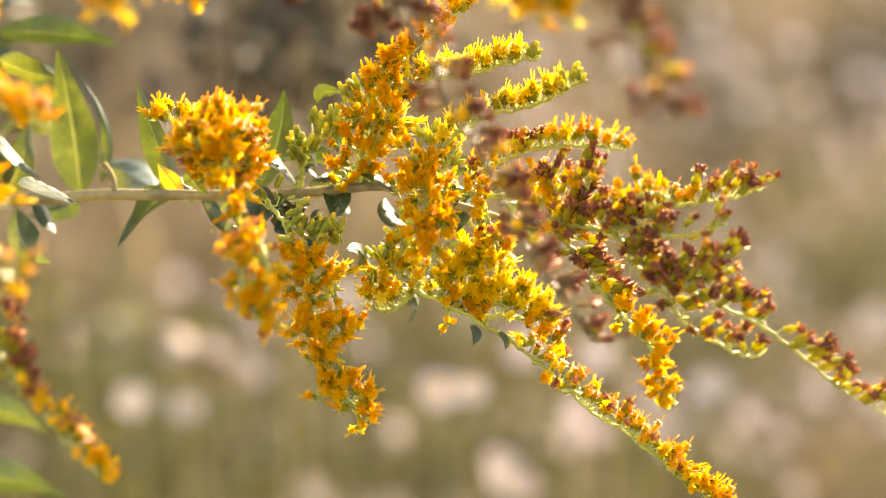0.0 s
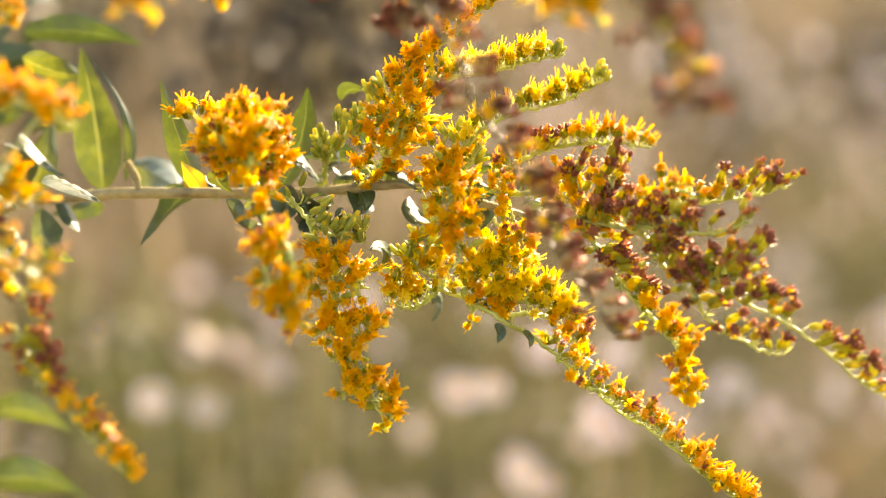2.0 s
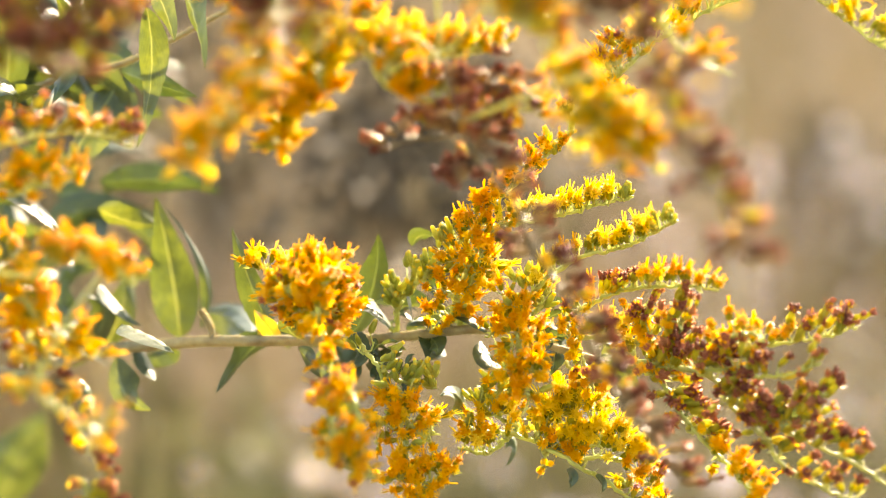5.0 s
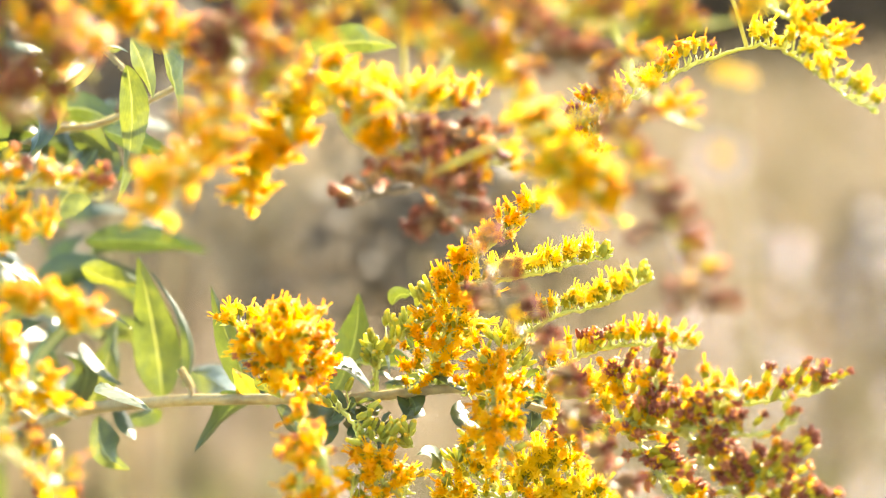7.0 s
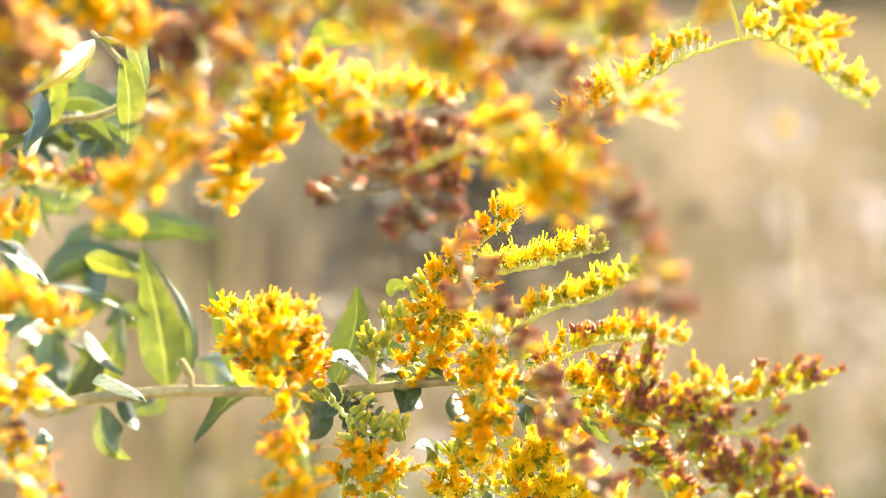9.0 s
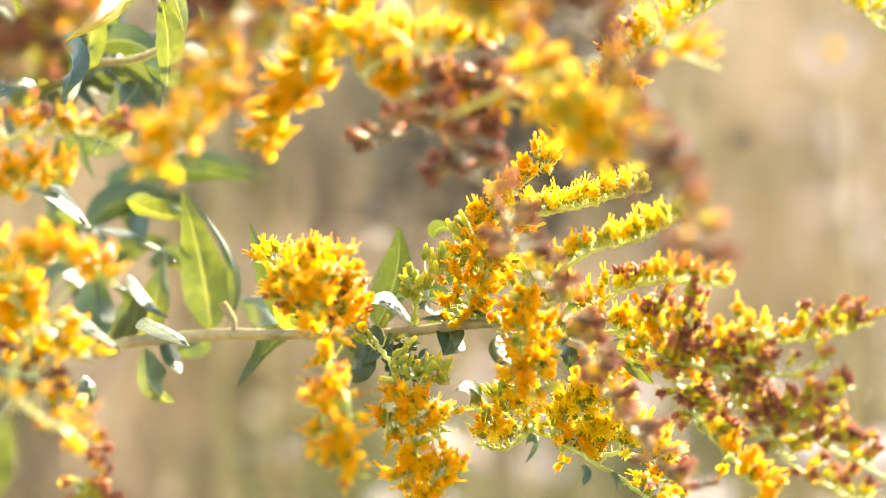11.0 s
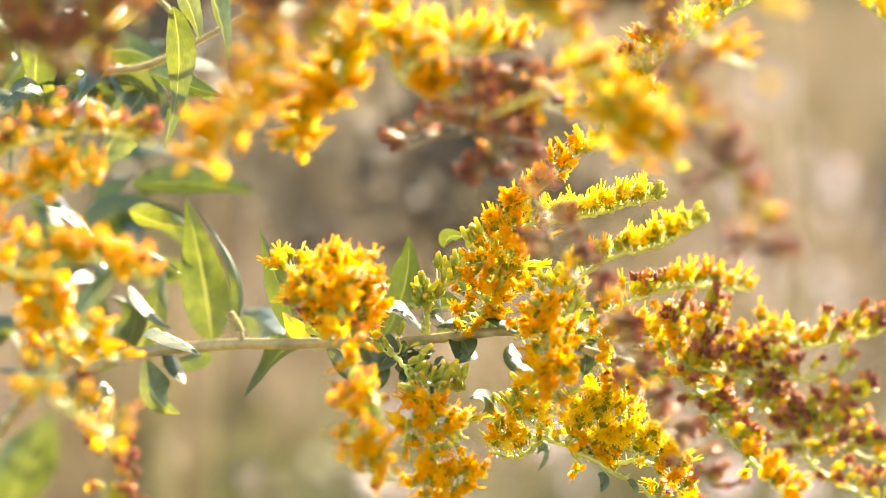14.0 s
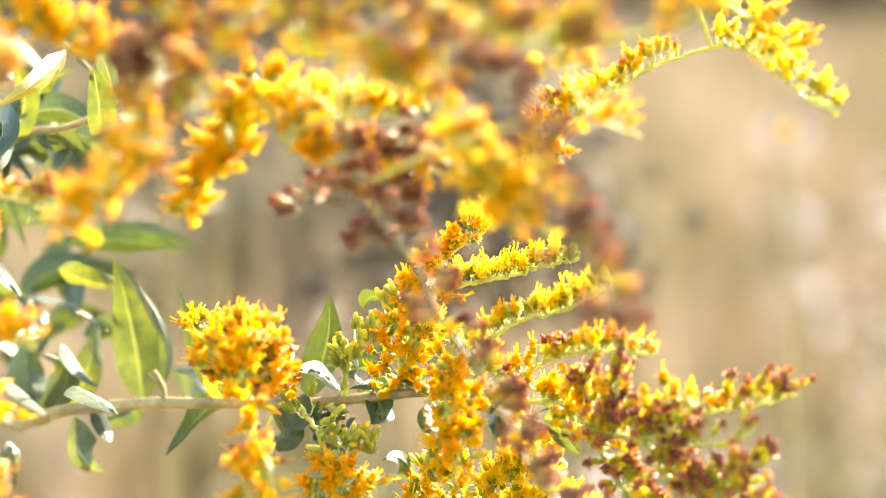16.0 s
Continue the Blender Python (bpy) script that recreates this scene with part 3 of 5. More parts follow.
# Dark weeds and bushes added to bring the upper-left background down in tone.
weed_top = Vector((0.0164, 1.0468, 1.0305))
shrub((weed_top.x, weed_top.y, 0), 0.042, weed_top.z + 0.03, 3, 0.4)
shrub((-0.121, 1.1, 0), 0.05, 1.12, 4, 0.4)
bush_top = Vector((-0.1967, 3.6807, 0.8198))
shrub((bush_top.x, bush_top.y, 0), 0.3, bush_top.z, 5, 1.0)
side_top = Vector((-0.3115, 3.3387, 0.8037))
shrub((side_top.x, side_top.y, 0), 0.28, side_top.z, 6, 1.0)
for seed, top in enumerate(((0.3845, 2.0019, 0.5635), (0.1278, 2.0728, 0.5876), (-0.1448, 2.1476, 0.6327), (0.3743, 2.6229, 0.5207), (-0.0059, 1.8504, 0.6255), (-0.103, 1.500, 0.759), (-0.007, 1.700, 0.678), (0.169, 1.600, 0.691), (0.378, 2.000, 0.688), (0.530, 2.200, 0.736), (0.084, 1.900, 0.691))):
    top = Vector(top)
    shrub((top.x, top.y, 0), 0.075, top.z, 40 + seed, 0.55, True)
shrub((0.9, 4.4, 0), 0.25, 0.7, 11, 1.0)
shrub((-0.7, 5.2, 0), 0.25, 0.75, 12, 1.0)


# ---- pale wild asters behind ----
def aster_petal(name, a, b):
    m, n = material(name)
    c = ramp(n, object_random(n), [(0, a), (1, b)])
    sheet(n, c, c, 0.45, 0.6, 0.3)
    return m


PALE = aster_petal("pale_aster_petal", (0.450, 0.360, 0.353), (0.594, 0.513, 0.504))
BRIGHT = aster_petal("white_aster_petal", (0.666, 0.540, 0.564), (0.720, 0.639, 0.673))
DISC = aster_petal("beige_seed_down", (0.375, 0.285, 0.232), (0.405, 0.315, 0.255))
DULL = aster_petal("dull_seed_head", (0.239, 0.186, 0.140), (0.269, 0.209, 0.158))
GOLD = aster_petal("gold_petal", (0.8, 0.42, 0.01), (0.85, 0.5, 0.02))


def aster(places, size, mat, label, name="aster"):
    rng = random.Random(int(places[0][0] * 1e4) + 77)
    ob = tagged(new(name), label, name, "flowers in the meadow")
    foot = Vector((places[0][0] + 0.03, places[0][1] + 0.05, -0.005))
    fork = Vector(places[0]) * 0.75 + foot * 0.25
    v, f = [], []
    add_tube(v, f, curve_points([foot, fork], 8), 0.0010, 0.0007, 6)
    for p in places:
        p = Vector(p)
        add_tube(v, f, curve_points([fork, fork.lerp(p, 0.6) + Vector((0.004, 0, 0.004)), p], 6), 0.0007, 0.0005, 5)
    part("stem", v, f, [STEM], ob)
    for p in places:
        p = Vector(p)
        tilt = Vector((rng.gauss(0.15, 0.3), rng.gauss(-0.75, 0.25), 0.75)).normalized()
        s = tilt.orthogonal().normalized()
        t = tilt.cross(s)
        v, f, sl = [], [], []
        for k in range(16):
            a = math.tau * k / 16 + rng.uniform(-0.1, 0.1)
            strap(v, f, sl, 0, p, s * math.cos(a) + t * math.sin(a), tilt, size * rng.uniform(0.85, 1.1), size * 0.16, size * 0.15, size * 0.2)
        n = len(v)
        for k in range(8):
            a = math.tau * k / 8
            v.append(p + (s * math.cos(a) + t * math.sin(a)) * size * 0.28 + tilt * size * 0.12)
        f.append(tuple(range(n, n + 8)))
        sl.append(1)
        part("flower", v, f, [mat, FRESH], ob, slots=sl)


WHITE_LABEL = "pale pinkish white wild aster in the meadow"
aster([(-0.0628, 0.9309, 0.9381)], 0.006, DULL, "beige round head on a thin stalk, standing in for a blurred disc", "seed_head")
aster([(-0.0149, 1.2823, 0.8493), (-0.0315, 1.3008, 0.8494)], 0.008, PALE, WHITE_LABEL)
aster([(-0.0559, 1.2190, 0.8380), (-0.0306, 1.2705, 0.8198)], 0.009, PALE, WHITE_LABEL)
aster([(0.0874, 1.0950, 0.8743), (0.1021, 1.1171, 0.8693)], 0.010, PALE, WHITE_LABEL)
aster([(0.1580, 1.1010, 0.8558), (0.1555, 1.1217, 0.8556)], 0.010, PALE, WHITE_LABEL)
aster([(0.2244, 1.1662, 0.8596)], 0.010, PALE, WHITE_LABEL)
aster([(0.1172, 1.1200, 0.8339), (0.1342, 1.1500, 0.8148)], 0.008, PALE, WHITE_LABEL)
aster([(0.1292, 1.1870, 0.8068)], 0.010, PALE, WHITE_LABEL)
aster([(0.4068, 1.5516, 0.8087)], 0.012, PALE, WHITE_LABEL)
# Sized and toned to stand in for a blurred disc of light.
aster([(0.1610, 1.2000, 1.0630)], 0.0165, DISC, "beige round head on a thin stalk, standing in for a blurred disc", "seed_head")
aster([(0.1439, 0.9655, 1.1106), (0.1387, 0.9863, 1.1120)], 0.0055, GOLD, "golden meadow flower on a thin stalk", "golden_flower")

field = random.Random(21)
for _ in range(95):
    away = field.uniform(1.5, 3.2)
    fall = field.uniform(11.5, 17)
    first = Vector((away * field.uniform(-0.12, 0.28), away, 1.15 - away * math.tan(radians(fall))))
    more = [tuple(first + Vector((field.gauss(0, 0.04), field.gauss(0, 0.03), field.gauss(0, 0.02)))) for _ in range(field.choice((1, 2, 3)))]
    aster([tuple(first), *more], field.uniform(0.006, 0.011), field.choice((BRIGHT, PALE, DULL)), WHITE_LABEL)

for _ in range(44):
    away = field.uniform(2.0, 4.0)
    first = Vector((away * field.uniform(0.10, 0.30), away, 1.15 - away * math.tan(radians(field.uniform(6, 12)))))
    more = [tuple(first + Vector((field.gauss(0, 0.05), field.gauss(0, 0.03), field.gauss(0, 0.03)))) for _ in range(3)]
    aster([tuple(first), *more], field.uniform(0.006, 0.010), field.choice((BRIGHT, BRIGHT, PALE)), WHITE_LABEL)

# ---- the goldenrod plants ----
main_plant = plant("goldenrod", "arching goldenrod stem, yellow sprays, some browning, over meadow grass")
stem(main_plant, [(-0.4200, 0.7800, 0.0000), (-0.3600, 0.7600, 0.4500), (-0.2500, 0.7200, 0.8000), (-0.1007, 0.6406, 1.0137), (-0.0707, 0.6314, 1.0363), (-0.0432, 0.6220, 1.0426), (-0.0190, 0.6059, 1.0461), (0.0057, 0.6048, 1.0464), (0.0207, 0.6025, 1.0482), (0.0343, 0.5999, 1.0496), (0.0487, 0.5910, 1.0474), (0.0661, 0.5872, 1.0428)], 0.0019, 0.0008)
stem(main_plant, [(-0.0322, 0.6140, 1.0451), (-0.0331, 0.6150, 1.0487), (-0.0353, 0.6157, 1.0521)], 0.00080, 0.00070)
foliage(main_plant, [(-0.1076, 0.6676, 1.0361), (-0.0893, 0.6690, 1.0480), (-0.0754, 0.6679, 1.0541), (-0.0629, 0.6648, 1.0545)], 18, 0.024, 8)
branch(main_plant, [(0.0135, 0.6070, 1.0469), (0.0135, 0.6060, 1.0528), (0.0152, 0.6050, 1.0568), (0.0191, 0.6030, 1.0614), (0.0238, 0.6010, 1.0658), (0.0280, 0.5990, 1.0705), (0.0327, 0.5980, 1.0758), (0.0400, 0.5980, 1.0833), (0.0469, 0.5980, 1.0896), (0.0548, 0.5970, 1.0967)], "gbbbbbbffffff", 112, 0.0042, 110, 2)
branch(main_plant, [(0.0137, 0.6060, 1.0538), (0.0126, 0.6060, 1.0570), (0.0120, 0.6060, 1.0600)], "gbb", 9, 0.0032, 120, 1)
branch(main_plant, [(0.0285, 0.6030, 1.0498), (0.0297, 0.6000, 1.0549), (0.0308, 0.5970, 1.0602), (0.0326, 0.5940, 1.0661), (0.0347, 0.5920, 1.0716), (0.0364, 0.5910, 1.0758)], "gffyff", 47, 0.0058, 160, 3)
branch(main_plant, [(0.0300, 0.6000, 1.0549), (0.0268, 0.5980, 1.0583), (0.0243, 0.5970, 1.0601)], "gff", 9, 0.0034, 150, 2)
branch(main_plant, [(0.0441, 0.5880, 1.0592), (0.0416, 0.5830, 1.0577), (0.0412, 0.5770, 1.0540), (0.0418, 0.5720, 1.0496), (0.0428, 0.5670, 1.0439), (0.0430, 0.5610, 1.0382)], "bffffff", 95, 0.0052, 180, 3)
branch(main_plant, [(0.0424, 0.5830, 1.0557), (0.0381, 0.5820, 1.0534), (0.0345, 0.5830, 1.0509)], "fff", 13, 0.0036, 150, 2)
branch(main_plant, [(0.0426, 0.5800, 1.0549), (0.0467, 0.5800, 1.0529), (0.0495, 0.5810, 1.0500)], "fff", 13, 0.0036, 150, 2)
branch(main_plant, [(0.0459, 0.5880, 1.0549), (0.0479, 0.5890, 1.0586), (0.0501, 0.5900, 1.0611)], "bbf", 10, 0.0030, 150, 1)
branch(main_plant, [(0.0042, 0.5890, 1.0485), (0.0084, 0.5850, 1.0436), (0.0110, 0.5800, 1.0399)], "gbb", 16, 0.0042, 170, 2)
branch(main_plant, [(0.0098, 0.5860, 1.0421), (0.0144, 0.5840, 1.0402), (0.0198, 0.5840, 1.0391), (0.0227, 0.5840, 1.0385)], "gbbb", 24, 0.0042, 130, 2)
branch(main_plant, [(0.0130, 0.5800, 1.0392), (0.0143, 0.5770, 1.0378), (0.0140, 0.5750, 1.0328), (0.0147, 0.5730, 1.0272), (0.0172, 0.5710, 1.0195), (0.0196, 0.5680, 1.0108), (0.0233, 0.5660, 1.0050), (0.0271, 0.5650, 1.0004)], "bfffffff", 78, 0.0048, 180, 3)
branch(main_plant, [(0.0133, 0.5770, 1.0357), (0.0098, 0.5750, 1.0321), (0.0085, 0.5750, 1.0287)], "fff", 17, 0.0042, 170, 3)
branch(main_plant, [(0.0152, 0.5780, 1.0288), (0.0192, 0.5780, 1.0303), (0.0229, 0.5780, 1.0284)], "yyy", 14, 0.0036, 110, 2)
branch(main_plant, [(0.0148, 0.5750, 1.0328), (0.0207, 0.5760, 1.0272), (0.0217, 0.5760, 1.0238)], "fff", 13, 0.0036, 150, 2)
branch(main_plant, [(0.0167, 0.5710, 1.0189), (0.0130, 0.5710, 1.0199), (0.0099, 0.5710, 1.0186)], "fff", 10, 0.0030, 150, 1)
branch(main_plant, [(0.0191, 0.5700, 1.0178), (0.0227, 0.5700, 1.0199), (0.0269, 0.5700, 1.0221)], "fff", 12, 0.0030, 150, 1)
branch(main_plant, [(0.0191, 0.5690, 1.0119), (0.0163, 0.5690, 1.0137), (0.0147, 0.5690, 1.0131)], "fff", 7, 0.0028, 150, 1)
branch(main_plant, [(0.0216, 0.5670, 1.0063), (0.0183, 0.5670, 1.0058), (0.0167, 0.5670, 1.0050)], "fff", 8, 0.0028, 150, 1)
branch(main_plant, [(0.0233, 0.5660, 1.0050), (0.0261, 0.5650, 1.0035), (0.0282, 0.5650, 1.0031), (0.0280, 0.5650, 0.9994)], "ffff", 19, 0.0032, 180, 2)
branch(main_plant, [(0.0426, 0.5960, 1.0257), (0.0391, 0.5960, 1.0225), (0.0349, 0.5950, 1.0202), (0.0307, 0.5940, 1.0208), (0.0281, 0.5940, 1.0221)], "yfyfy", 13, 0.0038, 60, 1)
branch(main_plant, [(0.0426, 0.5960, 1.0262), (0.0387, 0.5950, 1.0285), (0.0350, 0.5940, 1.0303)], "ffyy", 16, 0.0040, 110, 2)
branch(main_plant, [(0.0340, 0.5950, 1.0259), (0.0326, 0.5950, 1.0256), (0.0310, 0.5950, 1.0248)], "fff", 8, 0.0030, 90, 1)
branch(main_plant, [(0.0352, 0.5980, 1.0284), (0.0338, 0.5980, 1.0330), (0.0342, 0.5980, 1.0372)], "gbbb", 14, 0.0036, 140, 2)
branch(main_plant, [(0.0364, 0.5970, 1.0297), (0.0373, 0.5970, 1.0339), (0.0383, 0.5970, 1.0378)], "gfbb", 12, 0.0034, 140, 2)
branch(main_plant, [(0.0461, 0.5903, 1.0242), (0.0494, 0.5909, 1.0285), (0.0531, 0.5916, 1.0314), (0.0569, 0.5919, 1.0325), (0.0594, 0.5917, 1.0301)], "yyyyyy", 50, 0.0040, 80, 2)
branch(main_plant, [(0.0488, 0.5907, 1.0230), (0.0536, 0.5916, 1.0256), (0.0577, 0.5918, 1.0270), (0.0609, 0.5915, 1.0261)], "yyyyy", 13, 0.0032, 85, 2)
branch(main_plant, [(0.0531, 0.5915, 1.0205), (0.0579, 0.5918, 1.0222), (0.0632, 0.5913, 1.0227), (0.0687, 0.5908, 1.0214), (0.0727, 0.5905, 1.0180)], "yyyyyy", 63, 0.0038, 75, 2)
branch(main_plant, [(0.0566, 0.5919, 1.0183), (0.0620, 0.5914, 1.0198), (0.0674, 0.5909, 1.0186), (0.0716, 0.5906, 1.0159)], "fyyyf", 14, 0.0030, 95, 2)
branch(main_plant, [(0.0477, 0.5905, 1.0233), (0.0489, 0.5908, 1.0202), (0.0487, 0.5907, 1.0174)], "fhh", 9, 0.0036, 170, 2)
branch(main_plant, [(0.0559, 0.5920, 1.0183), (0.0570, 0.5919, 1.0200), (0.0566, 0.5919, 1.0204)], "fff", 4, 0.0030, 150, 2)
branch(main_plant, [(0.0676, 0.5909, 1.0130), (0.0710, 0.5906, 1.0133), (0.0744, 0.5903, 1.0129), (0.0769, 0.5901, 1.0101)], "yfhsh", 22, 0.0034, 110, 2)
branch(main_plant, [(0.0677, 0.5822, 1.0477), (0.0722, 0.5756, 1.0525), (0.0761, 0.5710, 1.0573), (0.0794, 0.5676, 1.0599)], "fsss", 16, 0.0034, 110, 2)
branch(main_plant, [(0.0627, 0.5859, 1.0493), (0.0658, 0.5847, 1.0531), (0.0692, 0.5798, 1.0565), (0.0708, 0.5773, 1.0589)], "yfhs", 16, 0.0036, 130, 2)
branch(main_plant, [(0.0873, 0.5627, 1.0410), (0.0916, 0.5600, 1.0363), (0.0953, 0.5579, 1.0334), (0.0980, 0.5563, 1.0309)], "sss", 18, 0.0034, 150, 2)
branch(main_plant, [(0.0723, 0.5757, 1.0448), (0.0760, 0.5717, 1.0405), (0.0788, 0.5691, 1.0350), (0.0812, 0.5668, 1.0305)], "hsss", 19, 0.0040, 160, 2)
branch(main_plant, [(0.0851, 0.5639, 1.0507), (0.0892, 0.5611, 1.0545), (0.0939, 0.5582, 1.0556), (0.0962, 0.5569, 1.0540)], "fhff", 12, 0.0034, 110, 2)
branch(main_plant, [(0.0816, 0.5662, 1.0483), (0.0852, 0.5639, 1.0472), (0.0911, 0.5600, 1.0479), (0.0959, 0.5572, 1.0474)], "ssss", 14, 0.0032, 120, 2)
branch(main_plant, [(0.0524, 0.5920, 1.0518), (0.0555, 0.5880, 1.0488), (0.0580, 0.5850, 1.0426), (0.0600, 0.5830, 1.0368)], "hfhh", 21, 0.0038, 170, 2)
branch(main_plant, [(0.0003, 0.5450, 1.0460), (0.0037, 0.5360, 1.0461), (0.0051, 0.5320, 1.0417), (0.0052, 0.5310, 1.0357), (0.0074, 0.5300, 1.0303)], "hffff", 16, 0.0016, 180, 1)
foliage(main_plant, [(0.0136, 0.6080, 1.0478), (0.0137, 0.6060, 1.0538), (0.0161, 0.6050, 1.0581), (0.0202, 0.6040, 1.0625)], 11, 0.0062, 31, 0.35)
foliage(main_plant, [(0.0072, 0.5920, 1.0455), (0.0111, 0.5860, 1.0435), (0.0158, 0.5850, 1.0416)], 13, 0.0066, 32, 0.35)
foliage(main_plant, [(0.0183, 0.6060, 1.0481), (0.0231, 0.6050, 1.0488), (0.0286, 0.6040, 1.0499)], 8, 0.0068, 33, 0.35)
foliage(main_plant, [(0.0481, 0.5920, 1.0595), (0.0509, 0.5940, 1.0539), (0.0493, 0.5900, 1.0484), (0.0497, 0.5900, 1.0430)], 7, 0.0072, 34, 0.35)
foliage(main_plant, [(0.0423, 0.5960, 1.0257), (0.0481, 0.5900, 1.0233), (0.0559, 0.5850, 1.0196)], 6, 0.0042, 35, 0.35)
foliage(main_plant, [(0.0583, 0.5900, 1.0499), (0.0638, 0.5890, 1.0467), (0.0685, 0.5880, 1.0421)], 7, 0.0058, 36, 0.35)
foliage(main_plant, [(0.0228, 0.6030, 1.0675), (0.0308, 0.6000, 1.0734), (0.0387, 0.5990, 1.0818)], 8, 0.0052, 37, 0.35)
foliage(main_plant, [(-0.0148, 0.6120, 1.0441), (-0.0085, 0.6110, 1.0436), (-0.0030, 0.6100, 1.0438)], 7, 0.0085, 38, 0.35)
branch(main_plant, [(0.0251, 0.6038, 1.0498), (0.0279, 0.5995, 1.0575), (0.0307, 0.5957, 1.0663), (0.0347, 0.5915, 1.0737)], "ffff", 85, 0.0060, 160)
branch(main_plant, [(0.0366, 0.5920, 1.0756), (0.0441, 0.5930, 1.0769), (0.0522, 0.5940, 1.0782), (0.0604, 0.5950, 1.0801), (0.0666, 0.5960, 1.0814), (0.0700, 0.5970, 1.0821)], "yyyyyyb", 50, 0.0024, 75, 1)
branch(main_plant, [(0.0440, 0.5860, 1.0597), (0.0498, 0.5840, 1.0654), (0.0569, 0.5830, 1.0700), (0.0647, 0.5810, 1.0719), (0.0718, 0.5760, 1.0757), (0.0778, 0.5700, 1.0802)], "yyfyyyyb", 58, 0.0024, 80, 1)
branch(main_plant, [(0.0525, 0.5889, 1.0534), (0.0589, 0.5870, 1.0576), (0.0652, 0.5850, 1.0610), (0.0733, 0.5736, 1.0641), (0.0802, 0.5668, 1.0653), (0.0864, 0.5627, 1.0649)], "ffshsfff", 46, 0.0025, 85, 1)
branch(main_plant, [(0.0565, 0.5877, 1.0501), (0.0692, 0.5810, 1.0505), (0.0811, 0.5699, 1.0504), (0.0912, 0.5672, 1.0507), (0.1015, 0.5656, 1.0521), (0.1116, 0.5641, 1.0541), (0.1182, 0.5631, 1.0562)], "yfhfsshfyhsss", 70, 0.0037, 120, 2)
branch(main_plant, [(0.0618, 0.5862, 1.0457), (0.0738, 0.5737, 1.0457), (0.0845, 0.5644, 1.0462), (0.0952, 0.5577, 1.0459), (0.1022, 0.5534, 1.0476), (0.1080, 0.5508, 1.0503)], "fyhsfhsss", 34, 0.0033, 120, 2)
branch(main_plant, [(0.0845, 0.5644, 1.0457), (0.0895, 0.5613, 1.0405), (0.0942, 0.5584, 1.0377), (0.1013, 0.5541, 1.0391), (0.1095, 0.5503, 1.0434)], "ssssss", 26, 0.0032, 120, 2)
branch(main_plant, [(0.0659, 0.5850, 1.0432), (0.0773, 0.5702, 1.0458), (0.0857, 0.5637, 1.0441), (0.0919, 0.5598, 1.0389), (0.0998, 0.5552, 1.0344), (0.1149, 0.5483, 1.0282), (0.1252, 0.5461, 1.0214), (0.1343, 0.5444, 1.0139), (0.1442, 0.5424, 1.0090), (0.1535, 0.5406, 1.0015)], "hsssssssss", 84, 0.0036, 95)
branch(main_plant, [(0.0919, 0.5598, 1.0376), (0.0970, 0.5569, 1.0310), (0.1001, 0.5552, 1.0267), (0.1068, 0.5518, 1.0226), (0.1118, 0.5498, 1.0204), (0.1159, 0.5481, 1.0199)], "sssss", 20, 0.0030, 100)
branch(main_plant, [(0.0997, 0.5552, 1.0344), (0.1038, 0.5528, 1.0365), (0.1110, 0.5498, 1.0366)], "sss", 8, 0.0026, 110)
branch(main_plant, [(0.0693, 0.5801, 1.0441), (0.0751, 0.5725, 1.0416), (0.0788, 0.5690, 1.0356), (0.0845, 0.5648, 1.0285), (0.0888, 0.5621, 1.0245), (0.0926, 0.5598, 1.0204), (0.0952, 0.5583, 1.0154), (0.0966, 0.5576, 1.0102), (0.0991, 0.5562, 1.0063)], "gsgsgffff", 90, 0.0032, 170)
branch(main_plant, [(0.0710, 0.5776, 1.0444), (0.0761, 0.5713, 1.0479), (0.0782, 0.5690, 1.0543), (0.0804, 0.5668, 1.0600)], "hshs", 19, 0.0032, 120)
branch(main_plant, [(0.0279, 0.6012, 1.0230), (0.0360, 0.5973, 1.0250), (0.0460, 0.5924, 1.0236), (0.0571, 0.5856, 1.0185), (0.0662, 0.5806, 1.0136), (0.0757, 0.5780, 1.0056), (0.0838, 0.5766, 0.9990), (0.0963, 0.5762, 0.9911), (0.1061, 0.5751, 0.9823), (0.1173, 0.5749, 0.9757)], "gggggggghfhhhhhhhff", 105, 0.0030, 95)
branch(main_plant, [(0.0412, 0.6000, 1.0477), (0.0497, 0.6030, 1.0442), (0.0570, 0.6050, 1.0379), (0.0615, 0.6070, 1.0321), (0.0640, 0.6080, 1.0259)], "ghhh", 21, 0.0040, 170, 2)
branch(main_plant, [(0.0002, 0.6040, 1.0467), (-0.0025, 0.5946, 1.0520), (-0.0052, 0.5887, 1.0574), (-0.0072, 0.5860, 1.0609)], "hhhf", 38, 0.0045, 170)
branch(main_plant, [(-0.0062, 0.5880, 1.0579), (-0.0068, 0.5760, 1.0644), (-0.0070, 0.5670, 1.0703)], "hhhf", 127, 0.0066, 180, 4)
branch(main_plant, [(-0.0042, 0.5800, 1.0564), (-0.0047, 0.5550, 1.0632)], "hfff", 85, 0.0064, 180, 4)
branch(main_plant, [(-0.0027, 0.5830, 1.0556), (-0.0016, 0.5750, 1.0627), (-0.0006, 0.5670, 1.0704)], "hhhf", 78, 0.0052, 180, 4)
branch(main_plant, [(-0.0071, 0.5800, 1.0578), (-0.0103, 0.5680, 1.0628), (-0.0114, 0.5570, 1.0660)], "hhff", 59, 0.0050, 180, 4)
branch(main_plant, [(-0.0024, 0.5950, 1.0519), (-0.0078, 0.5820, 1.0582), (-0.0128, 0.5740, 1.0647), (-0.0155, 0.5710, 1.0675)], "hfff", 40, 0.0042, 170, 3)
